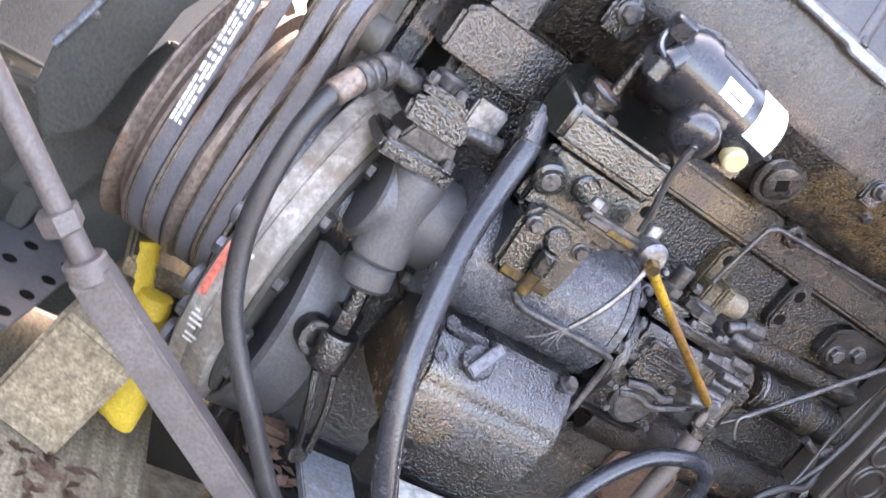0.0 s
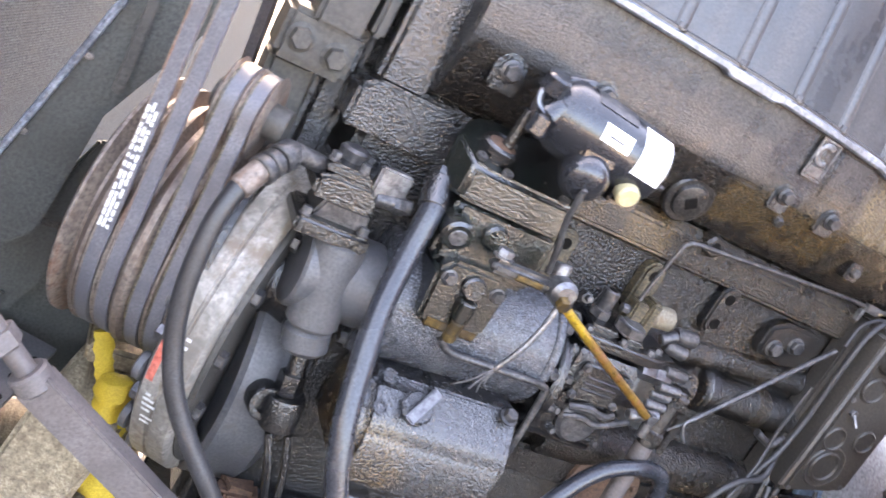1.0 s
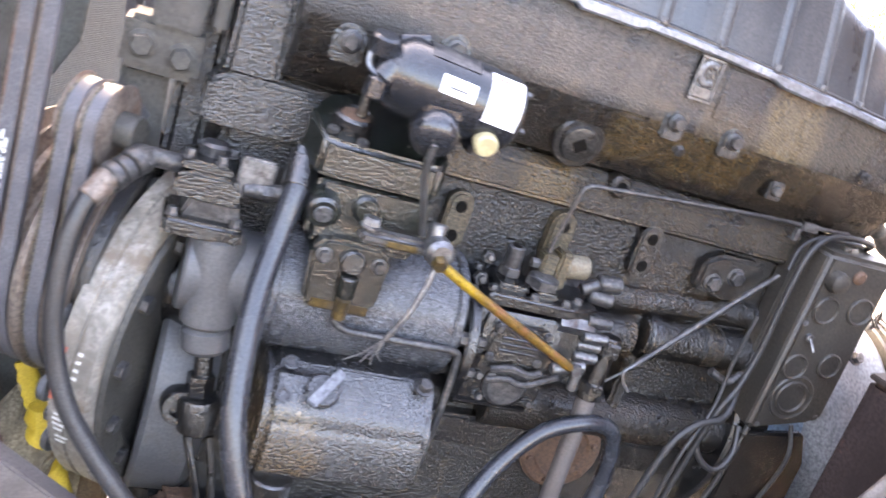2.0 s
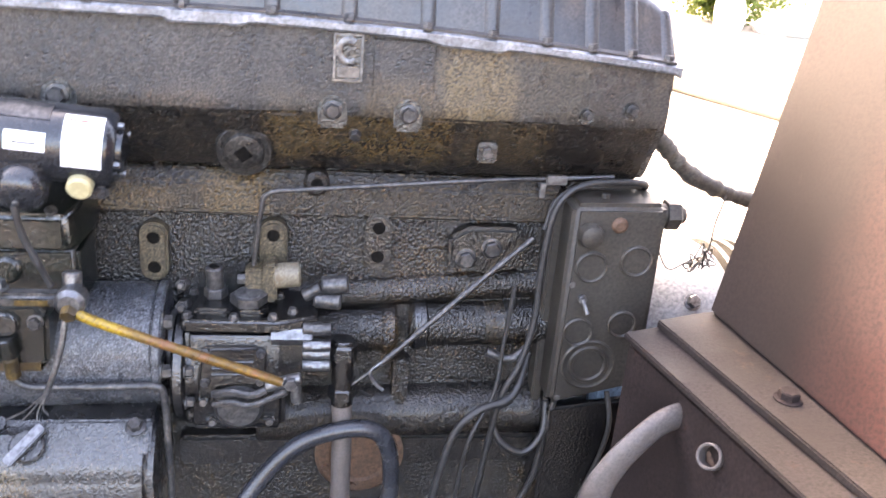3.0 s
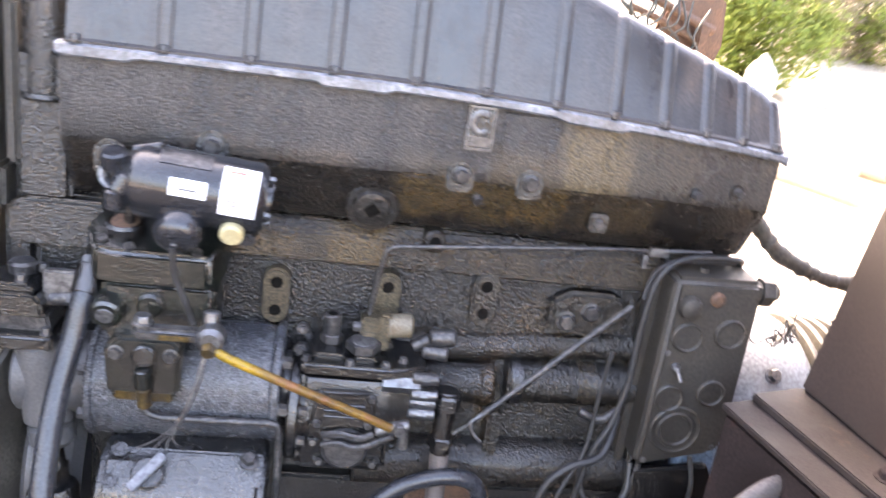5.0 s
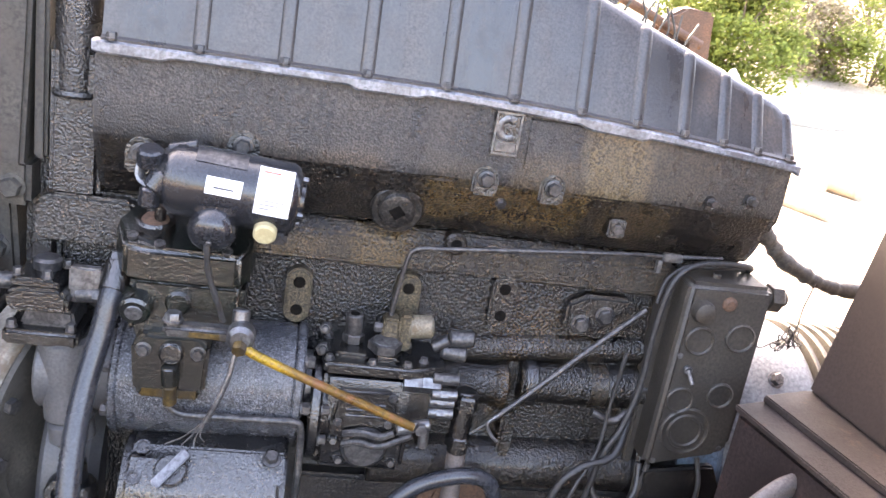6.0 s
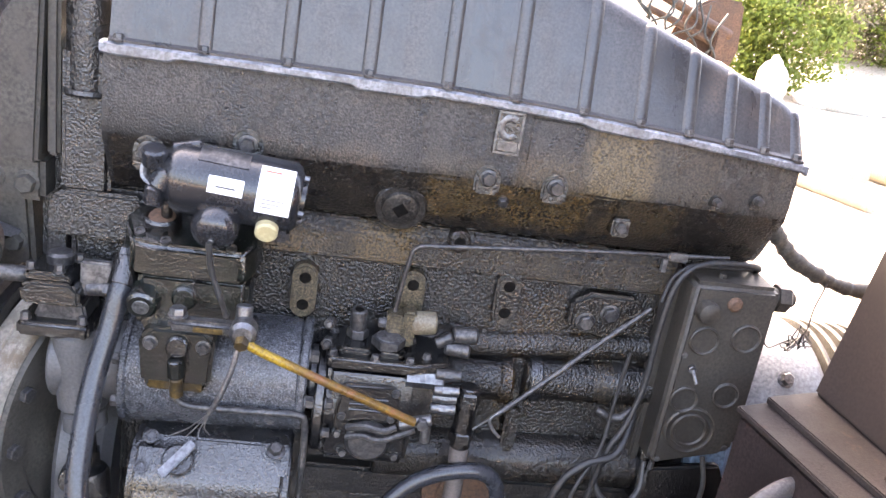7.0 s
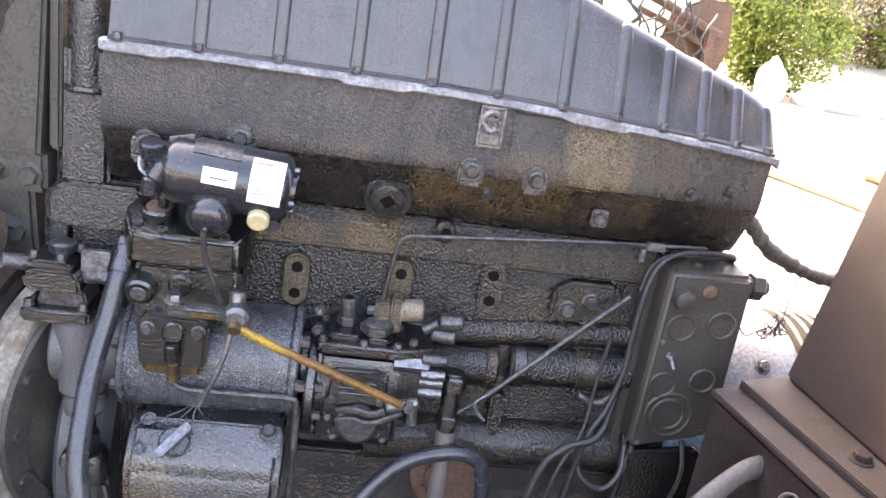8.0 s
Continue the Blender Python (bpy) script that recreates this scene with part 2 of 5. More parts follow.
# dark ground colour of the added sheet that keeps bounced light down
M_BOUNCE_CUT = mat("bounce_cut_earth", (0.019, 0.018, 0.0175), (0.036, 0.034, 0.032), 0.7, 0.9, scale=2.0, fine=40, bump=0.5, dist=0.02,
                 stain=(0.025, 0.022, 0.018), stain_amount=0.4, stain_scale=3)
M_STONE = mat("pale_stone", (0.62, 0.59, 0.54), (0.78, 0.75, 0.70), 0.85, 0.95, scale=5, fine=60, bump=0.4)
M_OCHRE = mat("ochre_pipe", (0.36, 0.30, 0.215), (0.48, 0.41, 0.31), 0.6, 0.8, scale=6, bump=0.2)
M_LEAF = mat("bright_leaf", (0.115, 0.150, 0.024), (0.20, 0.235, 0.055), 0.6, 0.8, spec=0.12, scale=3, fine=30, bump=0.0, grain=0.25)
M_TWIG = mat("dry_twig", (0.13, 0.10, 0.07), (0.20, 0.16, 0.11), 0.8, 0.9, scale=20, bump=0.3)
M_HOLE = mat("dark_bore", (0.006, 0.0055, 0.005), (0.011, 0.010, 0.009), 0.8, scale=30, bump=0.1, spec=0.05)
M_MOTOR = mat("black_enamel", (0.014, 0.015, 0.018), (0.028, 0.029, 0.033), 0.14, 0.28, scale=20, fine=260, bump=0.12, coat=0.2)
M_WIRE = mat("dusty_cable", (0.015, 0.015, 0.016), (0.032, 0.032, 0.033), 0.45, 0.6, scale=40, bump=0.2)
M_DUSTY = mat("dusty_bracket", (0.036, 0.034, 0.030), (0.075, 0.069, 0.058), 0.5, 0.7, scale=12, fine=180, bump=0.35,
              stain=(0.05, 0.045, 0.04), stain_amount=0.4, stain_scale=10)
M_LEDGE = mat("brown_ledge", (0.022, 0.016, 0.011), (0.060, 0.042, 0.022), 0.14, 0.40, fine=320, bump=0.4,
              stain=(0.018, 0.015, 0.013), stain_amount=0.48, stain_scale=16, wrinkle=0.7, spec=0.6,
              patches=((0.38, 0.47, 1.02, 1.10, (0.24, 0.15, 0.05), 0.6), (0.2, 0.33, 1.02, 1.07, (0.19, 0.125, 0.06), 0.7)))
M_PLUG = mat("dirty_grey_plug", (0.016, 0.015, 0.014), (0.038, 0.034, 0.030), 0.22, 0.42, scale=30, fine=320, bump=0.3, stain=(0.06, 0.045, 0.03), stain_amount=0.3, stain_scale=30, wrinkle=0.25)
M_INK = mat("dark_print", (0.05, 0.05, 0.055), (0.08, 0.08, 0.085), 0.5, scale=40, bump=0.0)
M_PRINT = mat("pale_print", (0.70, 0.69, 0.66), (0.78, 0.77, 0.74), 0.5, scale=40, bump=0.0)


# ---- builders ----
ORIGIN = {}
FRAME = [None]


def thing(name, at, label, category, group="", kind=""):
    ob = new(name)
    ob.empty_display_size = 0.02
    at = FRAME[0] @ Vector(at) if FRAME[0] else Vector(at)
    ob.location = at
    ORIGIN[ob.name] = Vector(at)
    return tagged(ob, label, category, group, kind)


def part(name, bm, material, parent=None, label="", smooth=True):
    """Links a bmesh made in world metres as one mesh object under its parent."""
    base = ORIGIN[parent.name] if parent else Vector((0, 0, 0))
    if FRAME[0]:
        bm.transform(FRAME[0])
    if parent:
        bmesh.ops.translate(bm, verts=bm.verts, vec=-base)
    bmesh.ops.recalc_face_normals(bm, faces=bm.faces)
    me = bpy.data.meshes.new(name)
    bm.to_mesh(me)
    bm.free()
    me.materials.append(material)
    if smooth:
        for p in me.polygons:
            p.use_smooth = True
        me.set_sharp_from_angle(angle=radians(38))
    ob = new(name, me)
    if parent:
        ob.parent = parent
    ORIGIN[ob.name] = base
    if label:
        ob["label"] = label
    return ob


def solid(name, bm, material, label, category, group="", kind=""):
    """A thing of a single mesh."""
    return tagged(part(name, bm, material), label, category, group, kind)


def bevel(bm, w, seg=2, angle=30):
    if w > 0:
        es = [e for e in bm.edges if len(e.link_faces) == 2 and e.calc_face_angle(0) > radians(angle)]
        bmesh.ops.bevel(bm, geom=es, offset=w, segments=seg, affect="EDGES", clamp_overlap=True)
    return bm


def box(a, b, w=0.003, seg=2, m=None):
    bm = bmesh.new()
    a, b = Vector(a), Vector(b)
    bmesh.ops.create_cube(bm, size=1, matrix=Matrix.Translation((a + b) / 2) @ Matrix.Diagonal((*(b - a), 1)))
    bevel(bm, w, seg)
    if m:
        bm.transform(m)
    return bm


def basis(p, d):
    d = Vector(d).normalized()
    return Matrix.Translation(p) @ d.to_track_quat("Z", "Y").to_matrix().to_4x4()


def lathe(p, d, profile, seg=32):
    """Turns (radius, height) pairs round the axis through p along d."""
    bm = bmesh.new()
    rings = []
    for r, h in profile:
        if r < 1e-6:
            rings.append([bm.verts.new((0, 0, h))])
        else:
            rings.append([bm.verts.new((r * math.cos(2 * math.pi * i / seg), r * math.sin(2 * math.pi * i / seg), h)) for i in range(seg)])
    for a, b in zip(rings, rings[1:]):
        for i in range(seg):
            j = (i + 1) % seg
            vs = [a[i % len(a)], a[j % len(a)], b[j % len(b)], b[i % len(b)]]
            vs = list(dict.fromkeys(vs))
            if len(vs) > 2:
                bm.faces.new(vs)
    bm.transform(basis(p, d))
    return bm


def rod(p, q, r, w=0.002, seg=24, r2=None):
    p, q = Vector(p), Vector(q)
    h = (q - p).length
    r2 = r if r2 is None else r2
    return lathe(p, q - p, [(0, 0), (r - w, 0), (r, w), (r2, h - w), (r2 - w, h), (0, h)], seg)


def pipe_ring(p, d, r_out, r_in, h, w=0.0015, seg=32):
    return lathe(p, d, [(r_in, 0), (r_out - w, 0), (r_out, w), (r_out, h - w), (r_out - w, h), (r_in + w, h), (r_in, h - w), (r_in, 0)], seg)


def spline(pts, n=8):
    pts = [Vector(p) for p in pts]
    ext = [2 * pts[0] - pts[1]] + pts + [2 * pts[-1] - pts[-2]]
    out = []
    for i in range(1, len(ext) - 2):
        p0, p1, p2, p3 = ext[i - 1:i + 3]
        for k in range(n):
            t = k / n
            out.append(0.5 * (2 * p1 + (p2 - p0) * t + (2 * p0 - 5 * p1 + 4 * p2 - p3) * t * t + (3 * p1 - p0 - 3 * p2 + p3) * t ** 3))
    out.append(pts[-1])
    return out


def tube(pts, r, seg=12, n=8, flat=1.0, wobble=0.0, side=None):
    """A round (or flattened) tube swept along a smooth line."""
    path = spline(pts, n) if n > 1 else [Vector(p) for p in pts]
    bm = bmesh.new()
    rings = []
    up = Vector(side) if side else Vector((0.31, 0.2, 0.93))
    for i, p in enumerate(path):
        d = (path[min(i + 1, len(path) - 1)] - path[max(i - 1, 0)]).normalized()
        u = (up - d * up.dot(d)).normalized()
        v = d.cross(u)
        up = u if not side else up
        k = r * (1 + wobble * noise.noise(p * 90))
        rings.append([bm.verts.new(p + k * (u * math.cos(a) + flat * v * math.sin(a))) for a in [2 * math.pi * j / seg for j in range(seg)]])
    for a, b in zip(rings, rings[1:]):
        for i in range(seg):
            j = (i + 1) % seg
            bm.faces.new((a[i], a[j], b[j], b[i]))
    bm.faces.new(rings[0][::-1])
    bm.faces.new(rings[-1])
    return bm


def prism(outline, axis, lo, hi, w=0.003, seg=2):
    """Extrudes a 2D outline along x, y or z from lo to hi. The outline gives the other two coordinates in order."""
    bm = bmesh.new()

    def at(u, v, k):
        return {"x": (k, u, v), "y": (u, k, v), "z": (u, v, k)}[axis]
    a = [bm.verts.new(at(u, v, lo)) for u, v in outline]
    b = [bm.verts.new(at(u, v, hi)) for u, v in outline]
    bm.faces.new(a)
    bm.faces.new(b[::-1])
    for i in range(len(a)):
        j = (i + 1) % len(a)
        bm.faces.new((a[i], a[j], b[j], b[i]))
    bmesh.ops.recalc_face_normals(bm, faces=bm.faces)
    return bevel(bm, w, seg)


def capsule(cx, cz, width, height, n=8):
    r, h = width / 2, height / 2 - width / 2
    return ([(cx + r * math.cos(a), cz + h + r * math.sin(a)) for a in [math.pi * i / n for i in range(n + 1)]]
            + [(cx - r * math.cos(a), cz - h - r * math.sin(a)) for a in [math.pi * i / n for i in range(n + 1)]])


def join(*bms):
    out = bmesh.new()
    for b in bms:
        me = bpy.data.meshes.new("tmp")
        b.to_mesh(me)
        b.free()
        out.from_mesh(me)
        bpy.data.meshes.remove(me)
    return out


def hexbolt(p, d, af=0.017, h=0.009, washer=0.0, turn=0.0):
    """A hex head standing on p along d; af is the width across flats."""
    r = af / math.sqrt(3)
    bm = bmesh.new()
    rings = [[bm.verts.new((k * r * math.cos(math.pi * i / 3 + turn), k * r * math.sin(math.pi * i / 3 + turn), z)) for i in range(6)]
             for k, z in ((1, -0.002), (1, h * 0.85), (0.86, h))]
    for a, b in zip(rings, rings[1:]):
        for i in range(6):
            bm.faces.new((a[i], a[(i + 1) % 6], b[(i + 1) % 6], b[i]))
    bm.faces.new(rings[-1])
    bm.faces.new(rings[0][::-1])
    bm.transform(basis(p, d))
    if washer:
        bm = join(bm, lathe(p, d, [(0, -0.001), (washer, -0.001), (washer, 0.0015), (washer * 0.9, 0.0022), (0, 0.0022)], 18))
    return bm


def knobby(bm, amount, scale, seed=0):
    """Roughens a mesh a little, as a casting or old cloth is."""
    for v in bm.verts:
        v.co += noise.noise_vector(v.co * scale + Vector((seed, 0, 0))) * amount
    return bm


FRONT, UP, RIGHT, LEFT = Vector((0, -1, 0)), Vector((0, 0, 1)), Vector((1, 0, 0)), Vector((-1, 0, 0))


def bolt(parent, p, d=FRONT, af=0.017, h=0.009, washer=0.0, material=None, turn=0.3, name="bolt"):
    return part(name, hexbolt(p, d, af, h, washer, turn), material or M_BOLT, parent)

# ---- ground ----
gbm = bmesh.new()
bmesh.ops.create_grid(gbm, x_segments=90, y_segments=90, size=1)
for v in gbm.verts:
    v.co.x, v.co.y = [math.copysign(abs(c) ** 3 * 900 + abs(c) * 12, c) for c in (v.co.x, v.co.y)]
    far = max(0.0, v.co.length - 3.0)
    v.co.z = 0.05 * noise.noise(v.co * 0.7) * min(1, far) + 0.25 * max(0.0, min(v.co.y, 120) - 14.0)
solid("ground", gbm, M_GROUND, "pale sunlit dry earth round the machine", "ground", kind="structure")

# unseen dark sheet, added so the pale earth bounces less light at the engine
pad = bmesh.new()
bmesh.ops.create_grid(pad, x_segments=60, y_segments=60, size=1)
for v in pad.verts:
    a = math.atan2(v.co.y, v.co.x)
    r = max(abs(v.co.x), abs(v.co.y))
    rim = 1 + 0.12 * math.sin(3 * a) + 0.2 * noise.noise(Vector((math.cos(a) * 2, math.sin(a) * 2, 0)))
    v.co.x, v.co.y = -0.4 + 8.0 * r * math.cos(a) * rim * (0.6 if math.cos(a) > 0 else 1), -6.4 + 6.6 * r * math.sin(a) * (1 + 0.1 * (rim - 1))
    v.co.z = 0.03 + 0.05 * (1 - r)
solid("bounce_cut_ground", pad, M_BOUNCE_CUT, "unseen dark ground added to cut light bounced onto the machine", "ground", kind="structure")

# ---- diesel engine ----
engine = thing("diesel_engine", (0.5, 0.25, 0.36), "long oily black diesel engine with ribbed rocker cover", "engine")


def seam(x):
    """Height of the joint between cylinder head and rocker cover."""
    return 1.318 - 0.036 * (max(0.0, x - 0.40) / 0.63) ** 1.6


part("block", box((-0.05, 0.008, 0.36), (0.97, 0.52, 1.105), 0.012, 3), M_BLOCK, engine, "oil-soaked black cylinder block with brown grime")
part("ledge", prism([(-0.012, 1.034), (-0.012, 1.078), (0.004, 1.094), (0.02, 1.094), (0.02, 1.026), (0.0, 1.026)], "x", 0.215, 0.90, 0.004),
     M_LEDGE, engine, "raised casting rail caked with tan grime")
part("crankcase_flange", box((0.33, -0.02, 0.60), (0.97, 0.02, 0.655), 0.006), M_BLACK, engine)
part("pan_rail", box((-0.03, -0.01, 0.36), (0.97, 0.02, 0.44), 0.008), M_BLACK, engine)

# cylinder head: upright face over a sloping underside
hb = bmesh.new()
xs = [0.004 + 1.020 * i / 24 for i in range(25)]
rows_ = []
for x in xs:
    t = seam(x)
    rows_.append([hb.verts.new((x, y, z)) for y, z in
                  [(0.45, t - 0.006), (-0.058, t - 0.006), (-0.060, 1.215), (-0.058, 1.192), (-0.048, 1.178), (-0.012, 1.118), (0.0, 1.104), (0.45, 1.104)]])
for a, b in zip(rows_, rows_[1:]):
    for i in range(len(a)):
        j = (i + 1) % len(a)
        hb.faces.new((a[i], a[j], b[j], b[i]))
hb.faces.new(rows_[0])
hb.faces.new(rows_[-1][::-1])
bevel(hb, 0.006, 2, 50)
head = part("cylinder_head", hb, M_HEAD, engine, "sooty grey cylinder head, brown-streaked below, recess shade painted dark at left")
# greasy sloping underside, a thin separate skin of dirt-coloured casting
ub = bmesh.new()
ur = []
for i in range(41):
    x = 0.012 + 1.0 * i / 40
    ur.append([ub.verts.new((x, y - 0.003 + 0.0012 * noise.noise(Vector((x * 30, y * 30, z * 30))), z)) for y, z in
               [(-0.057, 1.196 + 0.006 * noise.noise(Vector((x * 9, 2, 0)))), (-0.048, 1.177), (-0.030, 1.148), (-0.012, 1.117), (0.0, 1.103), (0.012, 1.103), (-0.02, 1.15)]])
for a, b in zip(ur, ur[1:]):
    for i in range(7):
        j = (i + 1) % 7
        ub.faces.new((a[i], a[j], b[j], b[i]))
ub.faces.new(ur[0])
ub.faces.new(ur[-1][::-1])
part("head_underside", ub, M_HEADLOW, engine, "dark greasy sloping underside of the head")

# joint strip between head and cover, with stepped lugs
RIB_X = [0.025, 0.137, 0.249, 0.361, 0.473, 0.571, 0.673, 0.759, 0.834, 0.898, 0.955, 1.008]
sb = bmesh.new()
sr = []
for i in range(105):
    x = 0.002 + 1.026 * i / 104
    lug = 0.005 * max(0.0, min(1.0, 8 * math.cos((x - 0.05) * 2 * math.pi / 0.34) - 4.5))
    t = seam(x)
    sr.append([sb.verts.new((x, y, z)) for y, z in [(-0.05, t + 0.006), (-0.070, t + 0.006), (-0.075, t + 0.003), (-0.075, t - 0.004 - lug), (-0.072, t - 0.007 - lug), (-0.05, t - 0.007 - lug)]])
for a, b in zip(sr, sr[1:]):
    for i in range(6):
        j = (i + 1) % 6
        sb.faces.new((a[i], a[j], b[j], b[i]))
sb.faces.new(sr[0])
sb.faces.new(sr[-1][::-1])
part("joint_strip", sb, M_SILVER, engine, "worn silvery joint strip under the rocker cover")


def cover_top(x):
    return 1.545 - 0.355 * max(0.0, x - 0.50) - 0.30 * max(0.0, x - 0.99)


def cover_y(f):
    """Depth of the cover's near face at a share f of its height: it leans back and rounds over at the top."""
    return -0.062 + 0.045 * f + 0.10 * max(0.0, f - 0.86) ** 2 / 0.02 * 0.12


cb = bmesh.new()
cr = []
for i in range(70):
    x = 0.012 + 1.008 * i / 69
    z0, z1 = seam(x) + 0.005, cover_top(x)
    ring = [(-0.070, z0), (-0.070, z0 + 0.004), (-0.062, z0 + 0.007)]
    for f in (0.12, 0.35, 0.6, 0.8, 0.9, 0.96, 1.0):
        ring.append((cover_y(f), z0 + 0.007 + (z1 - z0 - 0.007) * f))
    ring += [(0.20, z1 + 0.004), (0.40, z1), (0.44, z1 - 0.03), (0.44, z0)]
    cr.append([cb.verts.new((x, y, z)) for y, z in ring])
k = len(cr[0])
for a, b in zip(cr, cr[1:]):
    for i in range(k):
        cb.faces.new((a[i], a[(i + 1) % k], b[(i + 1) % k], b[i]))
cb.faces.new(cr[0])
cb.faces.new(cr[-1][::-1])
bevel(cb, 0.008, 3, 55)
cover = part("rocker_cover", cb, M_COVER, engine, "dark ribbed rocker cover with flaking paint")
for r in RIB_X[1:]:
    z0, z1 = seam(r) + 0.006, cover_top(r) - 0.004
    rb = tube([(r, cover_y(f) - 0.002, z0 + (z1 - z0) * f) for f in (0.0, 0.25, 0.5, 0.75, 0.9, 0.98)] + [(r, 0.05, z1 + 0.004)], 0.0042, 12, 3, flat=2.4, side=(0, 1, 0))
    part("rib", rb, M_COVER, cover)
for r in RIB_X:
    bolt(cover, (r, -0.0665, seam(r) + 0.008), UP, 0.012, 0.009, 0.0085, M_BOLT)

# maker's plate drawn as plain shapes
plate = part("badge", box((0.550, -0.0650, 1.240), (0.592, -0.058, 1.306), 0.002), M_BLACK, engine, "small framed metal badge with worn pale shapes")
part("badge_rim", join(box((0.5515, -0.0665, 1.2415), (0.5905, -0.0645, 1.2445), 0.0006), box((0.5515, -0.0665, 1.3015), (0.5905, -0.0645, 1.3045), 0.0006),
                       box((0.5515, -0.0665, 1.2450), (0.5545, -0.0645, 1.3010), 0.0006), box((0.5875, -0.0665, 1.2450), (0.5905, -0.0645, 1.3010), 0.0006)), M_STEEL, plate)
arc = [(0.0135 * math.cos(a), 0.0145 * math.sin(a)) for a in [radians(55 + 25 * i) for i in range(11)]]
part("badge_shape", tube([(0.572 + u, -0.0662, 1.281 + v) for u, v in arc], 0.0048, 8, 4, flat=0.3, side=(1, 0, 0)), M_STEEL, plate)
part("badge_bar", box((0.557, -0.0667, 1.247), (0.586, -0.0645, 1.261), 0.001), M_STEEL, plate)
part("cast_pad", knobby(box((0.602, -0.0630, 1.222), (0.690, -0.055, 1.302), 0.004, 3), 0.0012, 60), M_HEAD, engine, "rough raised cast pad")

# bolts and lugs on the head
for bx, bz, big in ((0.553, 1.203, 1), (0.655, 1.202, 1), (0.905, 1.212, 0.55), (0.968, 1.222, 0.6), (0.070, 1.178, 1.15), (0.205, 1.206, 1.1)):
    lug = part("bolt_lug", prism([(bx + 0.020 * big * math.cos(a), bz - 0.002 + 0.021 * big * math.sin(a)) for a in [math.pi * i / 8 for i in range(9)]]
                                 + [(bx - 0.019 * big, bz - 0.026 * big), (bx + 0.019 * big, bz - 0.026 * big)], "y", -0.0645, -0.045, 0.004), M_BLACK, engine)
    bolt(lug, (bx, -0.0665, bz), FRONT, 0.018 * big, 0.012, 0.013 * big, M_BOLT, turn=bx * 9)
bolt(engine, (0.585, -0.044, 1.166), (0, -1, -0.4), 0.014, 0.010, 0.009)
sq = part("square_lug", box((0.757, -0.056, 1.134), (0.785, -0.028, 1.164), 0.003), M_BLACK, engine)
bolt(sq, (0.771, -0.056, 1.149), FRONT, 0.014, 0.006, 0.0)
pl = part("core_plug", lathe((0.434, -0.022, 1.134), (0, -1, -0.25), [(0, 0), (0.040, 0), (0.040, 0.010), (0.037, 0.013), (0.029, 0.013), (0.027, 0.018), (0.022, 0.020), (0, 0.020)], 36),
          M_PLUG, engine, "round greasy plug with a square socket")
part("socket", box((-0.0095, -0.0095, -0.004), (0.0095, 0.0095, 0.0012), 0.001, 1, basis((0.434, -0.0417, 1.129), (0, -1, -0.25)) @ pose(0, 0, 0, 0, 0, 38)), M_HOLE, pl)
lug = part("rail_lug", rod((0.535, 0.01, 1.083), (0.535, -0.022, 1.083), 0.018, 0.004), M_HEADLOW, engine)
part("tapped_hole", rod((0.535, -0.020, 1.083), (0.535, -0.0225, 1.083), 0.009, 0.0005, 16), M_HOLE, lug)

# two-hole bosses on the block
for bx, bz, mt in ((0.304, 0.968, M_TAN), (0.474, 0.976, M_TAN), (0.628, 0.992, M_BLACK)):
    boss = part("pipe_boss", prism(capsule(bx, bz, 0.040, 0.092), "y", -0.013, 0.012, 0.004), mt, engine, "two-hole oval boss caked with grime")
    for dz in (-0.023, 0.023):
        part("bore", rod((bx, -0.011, bz + dz), (bx, -0.0137, bz + dz), 0.0095, 0.0006, 18), M_HOLE, boss)
mount = part("side_mount", prism([(0.735, 0.955), (0.735, 1.005), (0.765, 1.022), (0.84, 1.022), (0.86, 1.0), (0.86, 0.96), (0.80, 0.945)], "y", -0.018, 0.012, 0.006), M_BLACK, engine, "oily side mount")
for bx, bz in ((0.762, 0.972), (0.800, 0.990)):
    bolt(mount, (bx, -0.018, bz), FRONT, 0.022, 0.012, 0.016)

# cam housings low on the block
tub = part("cam_housing", rod((0.50, 0.002, 0.838), (0.665, 0.002, 0.842), 0.036, 0.004), M_BLOCK, engine, "horizontal oily cast barrel")
part("collar", rod((0.640, 0.002, 0.841), (0.662, 0.002, 0.841), 0.040, 0.003), M_BLOCK, tub)
tub2 = part("cam_housing", rod((0.684, 0.002, 0.850), (0.93, 0.002, 0.858), 0.036, 0.004), M_BLOCK, engine)
part("collar", rod((0.688, 0.002, 0.850), (0.712, 0.002, 0.851), 0.041, 0.003), M_BLACK, tub2)
part("collar", rod((0.800, 0.002, 0.854), (0.835, 0.002, 0.855), 0.0368, 0.003), M_LEDGE, tub2)
part("cast_ridge", tube([(0.50, 0.016, 0.890), (0.65, 0.016, 0.903), (0.80, 0.016, 0.916), (0.94, 0.016, 0.924)], 0.026, 12, 6), M_BLOCK, engine)
part("cast_strut", box((0.662, -0.03, 0.66), (0.686, 0.01, 0.80), 0.005), M_BLOCK, engine, "oily cast strut")
part("lower_barrel", rod((0.45, 0.004, 0.685), (0.93, 0.004, 0.70), 0.045, 0.004), M_HEADLOW, engine)

